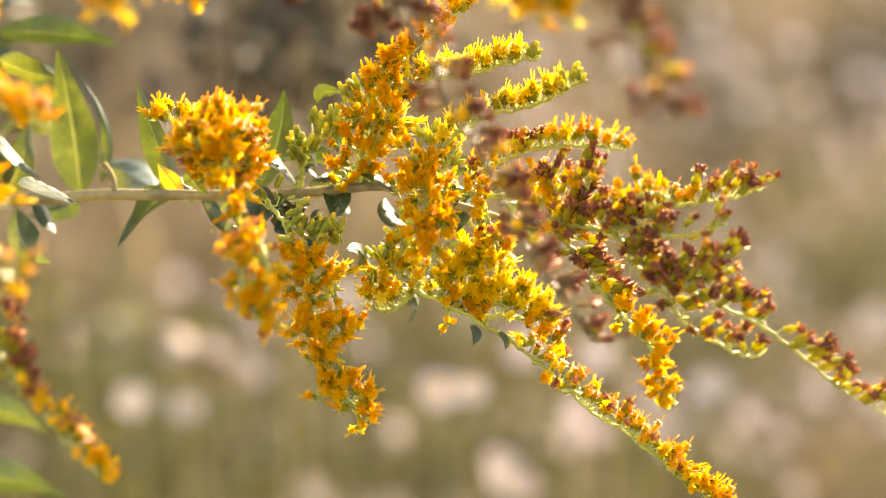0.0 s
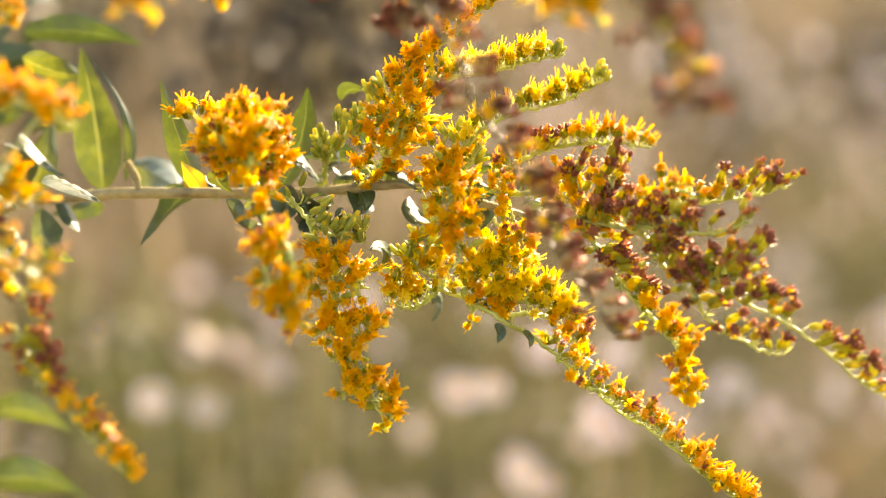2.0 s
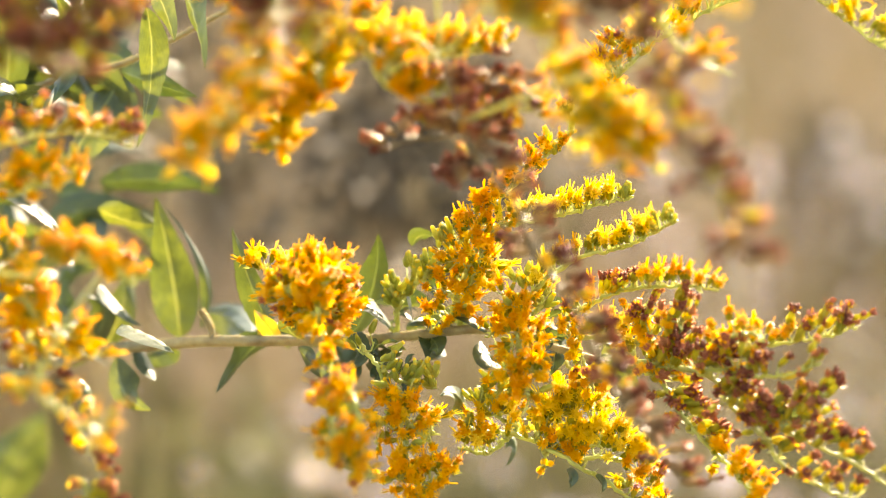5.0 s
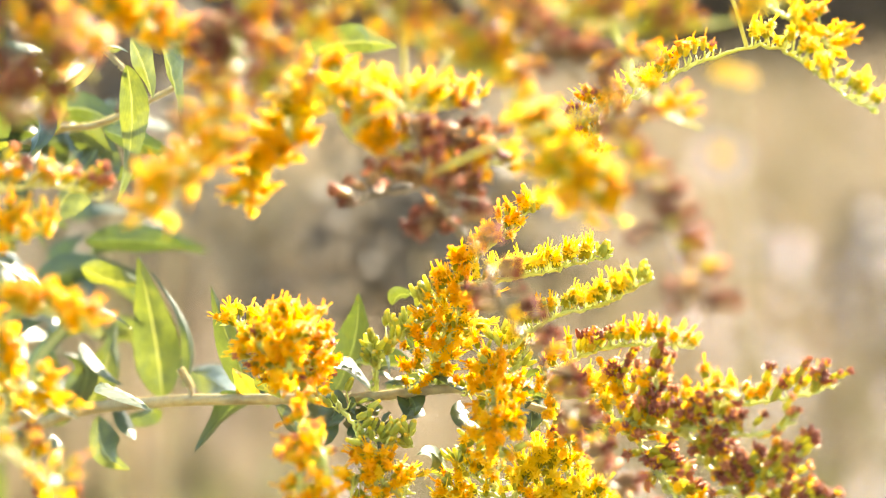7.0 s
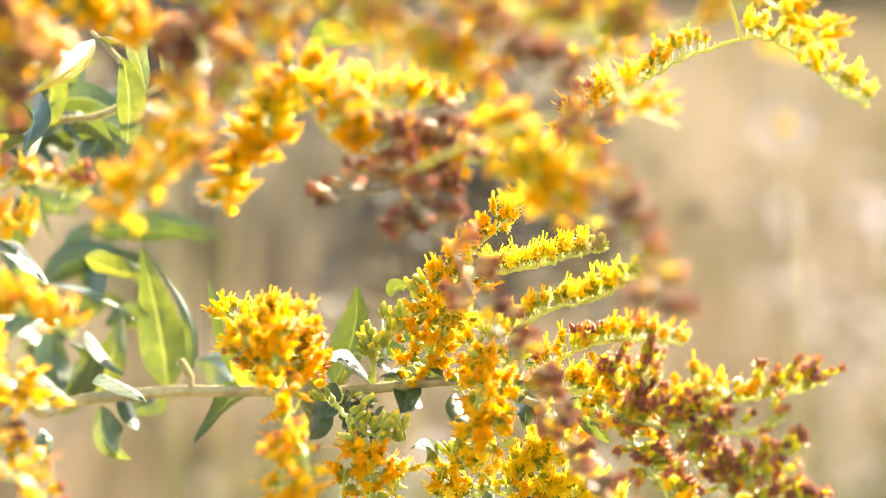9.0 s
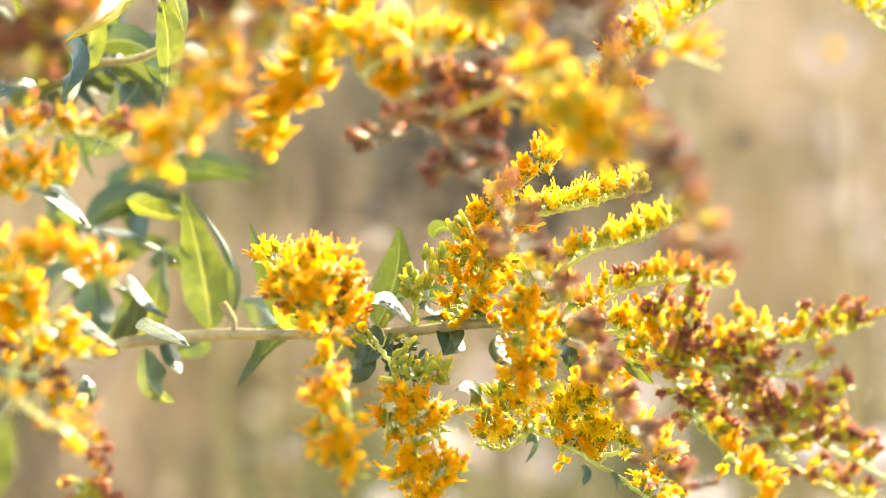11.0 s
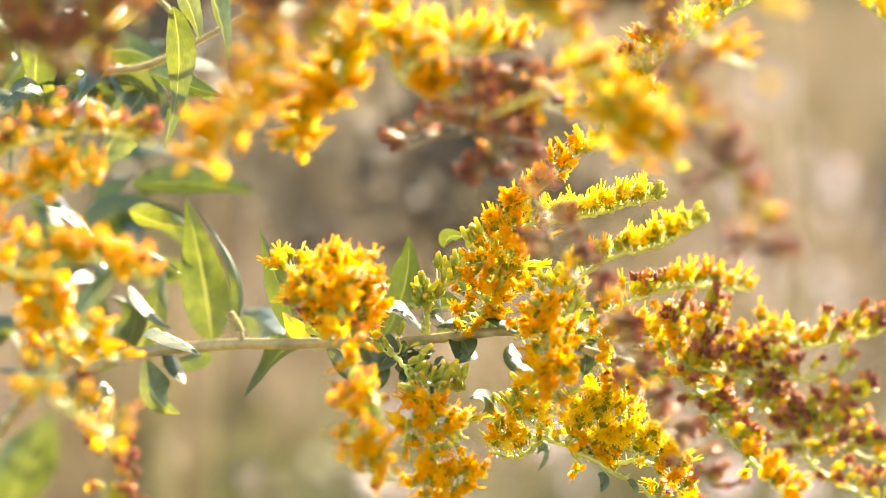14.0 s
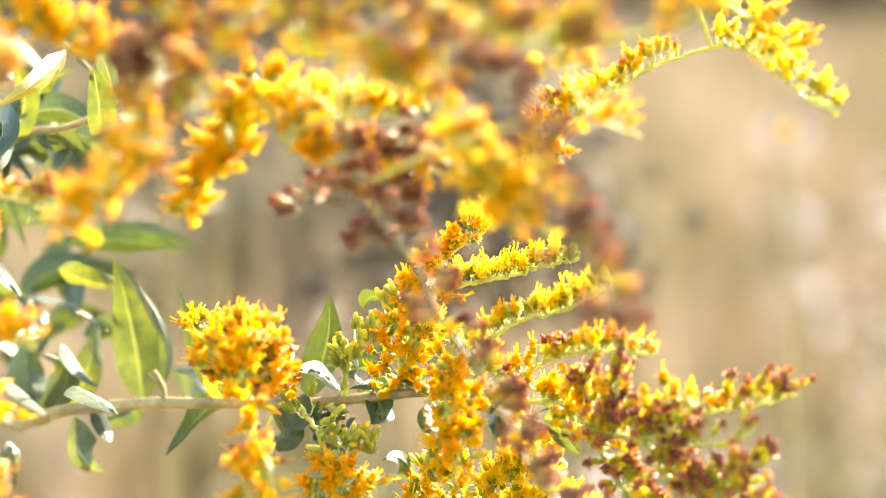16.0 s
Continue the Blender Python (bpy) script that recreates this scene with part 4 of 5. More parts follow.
branch(main_plant, [(-0.0109, 0.5880, 1.0628), (-0.0168, 0.5896, 1.0661), (-0.0222, 0.5910, 1.0677)], "fff", 22, 0.0028, 150, 1)
branch(main_plant, [(-0.0030, 0.5640, 1.0556), (-0.0018, 0.5550, 1.0519), (-0.0007, 0.5470, 1.0483)], "hhf", 12, 0.0016, 150, 1)
branch(main_plant, [(-0.0007, 0.5470, 1.0483), (-0.0010, 0.5410, 1.0449), (-0.0008, 0.5350, 1.0398), (0.0003, 0.5310, 1.0344), (0.0047, 0.5300, 1.0307), (0.0084, 0.5300, 1.0295)], "hhffff", 52, 0.0016, 180, 2)
leaf(main_plant, (-0.0425, 0.6396, 1.0408), (-0.0443, 0.6383, 1.0582), (-0.0475, 0.6334, 1.0783), 0.0126, 15, .25)
leaf(main_plant, (-0.0367, 0.6332, 1.0444), (-0.0355, 0.6336, 1.0588), (-0.0454, 0.6310, 1.0764), 0.0037, 50, .3)
leaf(main_plant, (-0.0800, 0.6701, 1.0638), (-0.0691, 0.6790, 1.0694), (-0.0509, 0.6863, 1.0661), 0.0099, 35, .2)
leaf(main_plant, (-0.0669, 0.6861, 1.0740), (-0.0524, 0.6947, 1.0769), (-0.0356, 0.7011, 1.0716), 0.0077, 20, .2)
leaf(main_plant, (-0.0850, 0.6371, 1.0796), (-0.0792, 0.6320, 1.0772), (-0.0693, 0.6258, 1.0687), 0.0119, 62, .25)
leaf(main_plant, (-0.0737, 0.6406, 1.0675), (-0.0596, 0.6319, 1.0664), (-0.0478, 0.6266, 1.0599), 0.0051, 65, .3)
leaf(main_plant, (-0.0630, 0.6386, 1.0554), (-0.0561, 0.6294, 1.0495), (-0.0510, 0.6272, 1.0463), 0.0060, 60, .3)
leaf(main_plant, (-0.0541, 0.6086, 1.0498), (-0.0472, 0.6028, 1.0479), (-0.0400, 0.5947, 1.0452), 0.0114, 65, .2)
leaf(main_plant, (-0.0576, 0.6278, 1.0383), (-0.0549, 0.6215, 1.0301), (-0.0480, 0.6163, 1.0268), 0.0088, 30, .3)
leaf(main_plant, (-0.0528, 0.6298, 1.0422), (-0.0494, 0.6242, 1.0360), (-0.0474, 0.6186, 1.0339), 0.0060, 60, .3)
leaf(main_plant, (-0.0444, 0.6365, 1.0388), (-0.0471, 0.6406, 1.0362), (-0.0562, 0.6436, 1.0337), 0.0070, 30, .2)
leaf(main_plant, (-0.0188, 0.6133, 1.0459), (-0.0247, 0.6169, 1.0403), (-0.0314, 0.6091, 1.0324), 0.0083, -30, .3)
leaf(main_plant, (-0.0167, 0.6133, 1.0448), (-0.0223, 0.6085, 1.0595), (-0.0265, 0.6059, 1.0740), 0.0068, 30, .25)
leaf(main_plant, (-0.0240, 0.6258, 1.0444), (-0.0319, 0.6509, 1.0444), (-0.0395, 0.6603, 1.0445), 0.0110, 30, .2)
leaf(main_plant, (-0.0159, 0.6111, 1.0441), (-0.0186, 0.6080, 1.0492), (-0.0215, 0.6068, 1.0536), 0.0055, 20, .2, yellowing=True)
leaf(main_plant, (0.0025, 0.6168, 1.0458), (0.0075, 0.6172, 1.0580), (0.0089, 0.6131, 1.0714), 0.0103, 20, .25)
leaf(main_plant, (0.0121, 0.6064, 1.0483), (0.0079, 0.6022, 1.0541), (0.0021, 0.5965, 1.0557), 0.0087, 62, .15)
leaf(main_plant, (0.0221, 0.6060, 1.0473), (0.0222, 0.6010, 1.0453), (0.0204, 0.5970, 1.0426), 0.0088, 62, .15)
leaf(main_plant, (0.0227, 0.6120, 1.0468), (0.0237, 0.6130, 1.0497), (0.0284, 0.6140, 1.0524), 0.0060, 20, .2)
leaf(main_plant, (0.0195, 0.6110, 1.0461), (0.0184, 0.6120, 1.0484), (0.0206, 0.6130, 1.0508), 0.0055, 15, .2)
leaf(main_plant, (0.0096, 0.5980, 1.0444), (0.0101, 0.5960, 1.0426), (0.0087, 0.5950, 1.0403), 0.0042, 60, .2)
leaf(main_plant, (0.0200, 0.6075, 1.0476), (0.0228, 0.5991, 1.0463), (0.0228, 0.5982, 1.0433), 0.0056, 30, .15)
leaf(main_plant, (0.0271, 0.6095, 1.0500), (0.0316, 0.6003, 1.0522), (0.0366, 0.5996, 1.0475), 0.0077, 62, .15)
leaf(main_plant, (0.0221, 0.6061, 1.0488), (0.0195, 0.5982, 1.0519), (0.0155, 0.5953, 1.0515), 0.0040, 40, .2)
leaf(main_plant, (0.0139, 0.6086, 1.0544), (0.0173, 0.6098, 1.0563), (0.0217, 0.6101, 1.0551), 0.0043, 30, .2)
leaf(main_plant, (0.0174, 0.6135, 1.0682), (0.0195, 0.6116, 1.0712), (0.0236, 0.6100, 1.0707), 0.0043, 45, .2)
leaf(main_plant, (0.0228, 0.6106, 1.0561), (0.0221, 0.6116, 1.0595), (0.0214, 0.6123, 1.0621), 0.0034, 40, .2)
leaf(main_plant, (0.0010, 0.6040, 1.0463), (0.0041, 0.5936, 1.0453), (0.0014, 0.5920, 1.0416), 0.0073, 30, .2)
leaf(main_plant, (-0.0047, 0.6073, 1.0430), (0.0001, 0.5918, 1.0416), (-0.0049, 0.5848, 1.0389), 0.0100, 25, .2)
leaf(main_plant, (0.0077, 0.6048, 1.0454), (0.0121, 0.5950, 1.0457), (0.0141, 0.5959, 1.0476), 0.0065, 55, .2)
leaf(main_plant, (0.0098, 0.6033, 1.0394), (0.0121, 0.5948, 1.0451), (0.0154, 0.5956, 1.0456), 0.0056, 30, .2)
leaf(main_plant, (0.0091, 0.6028, 1.0382), (0.0081, 0.5938, 1.0439), (0.0054, 0.5938, 1.0453), 0.0050, 40, .2)
leaf(main_plant, (0.0118, 0.6024, 1.0355), (0.0094, 0.5928, 1.0400), (0.0081, 0.5918, 1.0375), 0.0056, 20, .2)
leaf(main_plant, (0.0145, 0.6036, 1.0380), (0.0187, 0.5947, 1.0410), (0.0201, 0.5941, 1.0383), 0.0040, 45, .2)
leaf(main_plant, (0.0310, 0.6030, 1.0269), (0.0274, 0.5942, 1.0349), (0.0234, 0.5885, 1.0356), 0.0056, 50, .25)
leaf(main_plant, (0.0392, 0.6032, 1.0233), (0.0424, 0.6047, 1.0195), (0.0397, 0.6008, 1.0154), 0.0065, -40, .25)
leaf(main_plant, (0.0370, 0.5995, 1.0468), (0.0389, 0.5982, 1.0416), (0.0369, 0.5975, 1.0403), 0.0042, 40, .2)
leaf(main_plant, (0.0336, 0.5990, 1.0469), (0.0362, 0.5928, 1.0426), (0.0394, 0.5878, 1.0421), 0.0072, 60, .2)
leaf(main_plant, (0.0624, 0.5860, 1.0477), (0.0664, 0.5843, 1.0426), (0.0704, 0.5787, 1.0393), 0.0064, 30, .25)
leaf(main_plant, (0.0499, 0.6027, 1.0503), (0.0508, 0.5908, 1.0455), (0.0500, 0.5891, 1.0404), 0.0065, 20, .2)
leaf(main_plant, (0.0533, 0.5810, 1.0192), (0.0544, 0.5776, 1.0180), (0.0537, 0.5768, 1.0158), 0.0032, 30, .2)
leaf(main_plant, (0.0601, 0.5816, 1.0175), (0.0616, 0.5783, 1.0165), (0.0615, 0.5777, 1.0145), 0.0026, 30, .2)
leaf(main_plant, (0.0996, 0.5552, 1.0373), (0.1026, 0.5534, 1.0377), (0.1085, 0.5508, 1.0386), 0.0035, 40, .2)
leaf(main_plant, (-0.0622, 0.6343, 1.0754), (-0.0540, 0.6366, 1.0716), (-0.0473, 0.6457, 1.0699), 0.0082, 30, .25)
leaf(main_plant, (-0.0643, 0.6564, 1.0794), (-0.0485, 0.6590, 1.0793), (-0.0337, 0.6604, 1.0758), 0.0080, 40, .25)
leaf(main_plant, (-0.0107, 0.6017, 1.0452), (-0.0058, 0.5908, 1.0415), (-0.0010, 0.5849, 1.0372), 0.0050, 40, .2)
leaf(main_plant, (-0.0130, 0.5831, 1.0549), (-0.0119, 0.5926, 1.0506), (-0.0091, 0.6025, 1.0469), 0.0050, 30, .2)
leaf(main_plant, (-0.0683, 0.6418, 1.0344), (-0.0735, 0.6449, 1.0472), (-0.0723, 0.6477, 1.0556), 0.0110, 25, .2)
leaf(main_plant, (-0.0634, 0.6485, 1.0361), (-0.0579, 0.6478, 1.0481), (-0.0559, 0.6516, 1.0593), 0.0091, 25, .2)
leaf(main_plant, (-0.0704, 0.6410, 1.0331), (-0.0621, 0.6412, 1.0462), (-0.0678, 0.6370, 1.0527), 0.0090, 40, .2)
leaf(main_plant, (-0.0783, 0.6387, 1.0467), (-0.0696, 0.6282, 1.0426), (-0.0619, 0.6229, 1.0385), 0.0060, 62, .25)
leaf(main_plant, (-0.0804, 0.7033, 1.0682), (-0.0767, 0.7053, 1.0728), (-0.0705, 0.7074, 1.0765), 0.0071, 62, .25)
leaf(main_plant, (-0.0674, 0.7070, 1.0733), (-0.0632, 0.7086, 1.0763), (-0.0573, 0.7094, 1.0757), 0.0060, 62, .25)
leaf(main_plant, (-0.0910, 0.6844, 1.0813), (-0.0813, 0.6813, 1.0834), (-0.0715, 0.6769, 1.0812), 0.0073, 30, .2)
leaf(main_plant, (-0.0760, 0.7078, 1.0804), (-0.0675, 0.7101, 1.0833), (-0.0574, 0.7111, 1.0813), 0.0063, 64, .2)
leaf(main_plant, (-0.0955, 0.6897, 1.0668), (-0.0895, 0.6837, 1.0783), (-0.0902, 0.6807, 1.0863), 0.0092, 30, .2)
leaf(main_plant, (-0.0818, 0.6914, 1.0649), (-0.0758, 0.6886, 1.0699), (-0.0653, 0.6852, 1.0702), 0.0080, -30, .2)
leaf(main_plant, (-0.0635, 0.6943, 1.0644), (-0.0552, 0.6891, 1.0603), (-0.0500, 0.6825, 1.0534), 0.0069, 40, .25)
leaf(main_plant, (-0.0974, 0.6820, 1.0600), (-0.0876, 0.6794, 1.0634), (-0.0756, 0.6702, 1.0614), 0.0061, 35, .2)
leaf(main_plant, (-0.0718, 0.6911, 1.0586), (-0.0697, 0.6887, 1.0667), (-0.0639, 0.6868, 1.0747), 0.0074, 35, .25)
branch(main_plant, [(0.0754, 0.5761, 1.0053), (0.0809, 0.5763, 1.0032), (0.0872, 0.5761, 0.9991), (0.0934, 0.5757, 0.9944)], "hffhhf", 12, 0.0030, 80)
branch(main_plant, [(0.0935, 0.5763, 0.9928), (0.1005, 0.5757, 0.9872), (0.1075, 0.5751, 0.9817), (0.1173, 0.5751, 0.9764)], "hfff", 26, 0.0033, 85)
back_plant = plant("goldenrod", "leafy green goldenrod stem, shiny leaves, standing behind the sprays")
stem(back_plant, [(-0.0562, 0.6213, 1.1330), (-0.0511, 0.6157, 1.1291), (-0.0463, 0.6099, 1.1252)], 0.00050, 0.00050)
stem(back_plant, [(-0.3800, 0.8000, 0.0000), (-0.3300, 0.7800, 0.5000), (-0.2400, 0.7400, 0.9000), (-0.1330, 0.6532, 1.0715), (-0.1021, 0.6497, 1.0951), (-0.0826, 0.6395, 1.1030), (-0.0686, 0.6332, 1.1097), (-0.0555, 0.6256, 1.1121), (-0.0434, 0.6240, 1.1177), (-0.0252, 0.6247, 1.1272)], 0.0014, 0.0005)
foliage(back_plant, [(-0.1031, 0.6547, 1.0947), (-0.0938, 0.6530, 1.1013), (-0.0844, 0.6504, 1.1051), (-0.0746, 0.6537, 1.1106), (-0.0690, 0.6560, 1.1148)], 34, 0.024, 4)
leaf(back_plant, (-0.0464, 0.6085, 1.1272), (-0.0458, 0.6107, 1.1102), (-0.0497, 0.6101, 1.0931), 0.0078, 22, .2)
leaf(back_plant, (-0.0451, 0.6060, 1.1340), (-0.0411, 0.6000, 1.1267), (-0.0388, 0.5960, 1.1199), 0.0066, 20, .25)
leaf(back_plant, (-0.0375, 0.6000, 1.1342), (-0.0334, 0.5900, 1.1255), (-0.0305, 0.5800, 1.1145), 0.0075, 42, .4)
leaf(back_plant, (-0.0558, 0.6208, 1.1310), (-0.0571, 0.5998, 1.1256), (-0.0662, 0.5888, 1.1190), 0.0059, -40, .3, yellowing=True)
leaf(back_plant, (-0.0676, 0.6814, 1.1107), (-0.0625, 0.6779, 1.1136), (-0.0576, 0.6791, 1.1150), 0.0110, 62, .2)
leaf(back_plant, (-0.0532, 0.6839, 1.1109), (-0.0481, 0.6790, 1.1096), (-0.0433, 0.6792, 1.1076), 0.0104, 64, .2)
leaf(back_plant, (-0.0548, 0.6253, 1.1107), (-0.0440, 0.6156, 1.1078), (-0.0352, 0.6161, 1.1050), 0.0061, 30, .2)
leaf(back_plant, (-0.0697, 0.6218, 1.1076), (-0.0707, 0.6099, 1.1037), (-0.0705, 0.6082, 1.0983), 0.0034, 30, .2)
leaf(back_plant, (-0.0729, 0.6136, 1.1171), (-0.0650, 0.5929, 1.1141), (-0.0665, 0.5848, 1.1062), 0.0081, 30, .3)
leaf(back_plant, (-0.0548, 0.6353, 1.1087), (-0.0629, 0.6301, 1.0964), (-0.0682, 0.6263, 1.0870), 0.0174, 20, .2)
leaf(back_plant, (-0.0645, 0.6337, 1.1089), (-0.0575, 0.6335, 1.1046), (-0.0546, 0.6314, 1.0963), 0.0105, 40, .2)
leaf(back_plant, (-0.0791, 0.6195, 1.1051), (-0.0827, 0.6092, 1.1079), (-0.0878, 0.6071, 1.1040), 0.0101, 50, .2)
leaf(back_plant, (-0.0889, 0.6268, 1.0997), (-0.0791, 0.6197, 1.1058), (-0.0697, 0.6212, 1.1056), 0.0058, 35, .2)
leaf(back_plant, (-0.0849, 0.6283, 1.1024), (-0.0821, 0.6226, 1.1167), (-0.0845, 0.6151, 1.1280), 0.0103, -40, .2)
leaf(back_plant, (-0.0727, 0.6324, 1.1090), (-0.0672, 0.6258, 1.1192), (-0.0699, 0.6183, 1.1305), 0.0085, -40, .2)
leaf(back_plant, (-0.0050, 0.6498, 1.1289), (0.0068, 0.6421, 1.1320), (0.0184, 0.6330, 1.1308), 0.0103, 30, .2)
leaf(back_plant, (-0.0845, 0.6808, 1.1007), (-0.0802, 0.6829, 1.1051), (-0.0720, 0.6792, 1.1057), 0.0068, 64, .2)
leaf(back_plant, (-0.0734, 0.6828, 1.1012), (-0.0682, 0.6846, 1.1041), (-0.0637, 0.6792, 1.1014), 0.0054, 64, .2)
leaf(back_plant, (-0.0912, 0.6463, 1.0953), (-0.0820, 0.6432, 1.0976), (-0.0741, 0.6380, 1.0937), 0.0071, 40, .2)
leaf(back_plant, (-0.0645, 0.6525, 1.1011), (-0.0552, 0.6477, 1.0978), (-0.0461, 0.6442, 1.0987), 0.0064, 35, .2)
leaf(back_plant, (-0.0484, 0.6408, 1.1062), (-0.0429, 0.6361, 1.1050), (-0.0372, 0.6305, 1.1011), 0.0050, 30, .2)
leaf(back_plant, (-0.0710, 0.6491, 1.1108), (-0.0683, 0.6470, 1.1196), (-0.0599, 0.6392, 1.1241), 0.0071, 30, .25)
leaf(back_plant, (-0.0544, 0.6208, 1.1303), (-0.0507, 0.6166, 1.1317), (-0.0464, 0.6115, 1.1302), 0.0043, 62, .2)
left_plant = plant("goldenrod", "goldenrod with orange-yellow fading flower sprays and green leaves")
stem(left_plant, [(-0.2400, 0.5200, 0.0000), (-0.2200, 0.5200, 0.4000), (-0.1700, 0.5250, 0.8000), (-0.1250, 0.5300, 1.0200), (-0.1050, 0.5300, 1.1200), (-0.0950, 0.5300, 1.1800)], 0.0022, 0.0010)
stalk(left_plant, [(-0.1113, 0.5300, 1.0884), (-0.0971, 0.5237, 1.0878), (-0.0829, 0.5173, 1.0852)])
branch(left_plant, [(-0.0829, 0.5173, 1.0852), (-0.0751, 0.5239, 1.0784), (-0.0694, 0.5305, 1.0726), (-0.0656, 0.5345, 1.0647), (-0.0646, 0.5384, 1.0580)], "ffff", 96, 0.0060, 180)
branch(left_plant, [(-0.0694, 0.5305, 1.0726), (-0.0611, 0.5293, 1.0631), (-0.0541, 0.5293, 1.0583), (-0.0500, 0.5299, 1.0569)], "ffff", 58, 0.0050, 170)
branch(left_plant, [(-0.0664, 0.5390, 1.0604), (-0.0652, 0.5370, 1.0522), (-0.0590, 0.5350, 1.0438), (-0.0536, 0.5340, 1.0366), (-0.0492, 0.5320, 1.0297)], "hdhhd", 42, 0.0042, 170, 2)
branch(left_plant, [(-0.0547, 0.5320, 1.0290), (-0.0516, 0.5310, 1.0218), (-0.0474, 0.5290, 1.0160), (-0.0424, 0.5270, 1.0106), (-0.0369, 0.5250, 1.0046), (-0.0293, 0.5230, 0.9974)], "sshhhf", 66, 0.0030, 120, 1)
stalk(left_plant, [(-0.0818, 0.5183, 1.0842), (-0.0829, 0.5206, 1.0865), (-0.0840, 0.5230, 1.0869)])
branch(left_plant, [(-0.0840, 0.5230, 1.0869), (-0.0730, 0.5271, 1.0901), (-0.0641, 0.5307, 1.0927), (-0.0585, 0.5333, 1.0938), (-0.0535, 0.5357, 1.0947)], "ffffff", 60, 0.0044, 70)
stalk(left_plant, [(-0.0809, 0.5241, 1.0878), (-0.0832, 0.5276, 1.0932), (-0.0854, 0.5311, 1.0967)])
branch(left_plant, [(-0.0854, 0.5311, 1.0967), (-0.0740, 0.5341, 1.1004), (-0.0648, 0.5364, 1.1029), (-0.0566, 0.5381, 1.1039), (-0.0496, 0.5390, 1.1031), (-0.0436, 0.5391, 1.1004)], "hshshs", 54, 0.0044, 75)
stalk(left_plant, [(-0.0773, 0.5220, 1.0803), (-0.0685, 0.5160, 1.0770), (-0.0609, 0.5100, 1.0774)])
branch(left_plant, [(-0.0609, 0.5100, 1.0774), (-0.0573, 0.5120, 1.0797), (-0.0522, 0.5130, 1.0800), (-0.0465, 0.5130, 1.0784), (-0.0404, 0.5120, 1.0750)], "hffff", 47, 0.0034, 110, 2)
stalk(left_plant, [(-0.0982, 0.5300, 1.1611), (-0.0835, 0.5038, 1.1589), (-0.0689, 0.4776, 1.1548)])
branch(left_plant, [(-0.0689, 0.4776, 1.1548), (-0.0543, 0.4781, 1.1442), (-0.0460, 0.4781, 1.1357), (-0.0438, 0.4769, 1.1262), (-0.0501, 0.4752, 1.1199)], "hddhsd", 112, 0.0070, 180)
stalk(left_plant, [(-0.0543, 0.4781, 1.1442), (-0.0514, 0.4948, 1.1485), (-0.0485, 0.5116, 1.1508)])
branch(left_plant, [(-0.0485, 0.5116, 1.1508), (-0.0375, 0.5137, 1.1406), (-0.0288, 0.5176, 1.1371), (-0.0222, 0.5208, 1.1325)], "ffff", 98, 0.0045, 150)
stalk(left_plant, [(-0.0471, 0.5126, 1.0775), (-0.0517, 0.5033, 1.0718), (-0.0562, 0.4940, 1.0641)])
branch(left_plant, [(-0.0562, 0.4940, 1.0641), (-0.0582, 0.4917, 1.0577), (-0.0537, 0.4911, 1.0533), (-0.0482, 0.4910, 1.0499), (-0.0437, 0.4903, 1.0455)], "hhhh", 14, 0.0040, 150)
leaf(left_plant, (-0.0669, 0.4820, 1.0327), (-0.0593, 0.4770, 1.0470), (-0.0544, 0.4760, 1.0562), 0.0123, 30, .25)
leaf(left_plant, (-0.0584, 0.5600, 1.0460), (-0.0564, 0.5590, 1.0410), (-0.0574, 0.5600, 1.0348), 0.0066, 62, .2)
leaf(left_plant, (-0.0759, 0.5302, 1.0546), (-0.0645, 0.5266, 1.0540), (-0.0544, 0.5221, 1.0511), 0.0051, 60, .25)
leaf(left_plant, (-0.0593, 0.5256, 1.0649), (-0.0542, 0.5300, 1.0593), (-0.0491, 0.5394, 1.0528), 0.0043, 62, .25)
leaf(left_plant, (-0.0763, 0.6742, 0.9720), (-0.0658, 0.6762, 0.9731), (-0.0535, 0.6763, 0.9667), 0.0098, 35, .2)
leaf(left_plant, (-0.0789, 0.6683, 0.9545), (-0.0639, 0.6710, 0.9553), (-0.0487, 0.6718, 0.9495), 0.0118, 35, .2)
branch(left_plant, [(-0.0658, 0.4777, 1.1536), (-0.0573, 0.4759, 1.1431), (-0.0520, 0.4742, 1.1347), (-0.0529, 0.4718, 1.1275), (-0.0569, 0.4702, 1.1245)], "ddhsd", 92, 0.0070, 180)
stalk(left_plant, [(-0.0564, 0.4780, 1.1457), (-0.0573, 0.4795, 1.1454), (-0.0583, 0.4810, 1.1430)])
branch(left_plant, [(-0.0583, 0.4810, 1.1430), (-0.0478, 0.4814, 1.1387), (-0.0405, 0.4813, 1.1344), (-0.0373, 0.4805, 1.1302)], "sshh", 48, 0.0060, 180)
stalk(left_plant, [(-0.0647, 0.4777, 1.1518), (-0.0662, 0.4819, 1.1505), (-0.0677, 0.4861, 1.1473)])
branch(left_plant, [(-0.0677, 0.4861, 1.1473), (-0.0632, 0.4835, 1.1367), (-0.0609, 0.4813, 1.1282), (-0.0617, 0.4786, 1.1199)], "hshs", 40, 0.0060, 180)
front_plant = plant("goldenrod", "tall goldenrod arching over with drooping yellow and brown sprays")
stem(front_plant, [(-0.3000, 0.6200, 0.0000), (-0.2700, 0.6000, 0.5000), (-0.2000, 0.5700, 1.0000), (-0.1200, 0.5400, 1.1700), (-0.0200, 0.5200, 1.1950), (0.0500, 0.5200, 1.2000), (0.1200, 0.5300, 1.1900)], 0.0022, 0.0010)
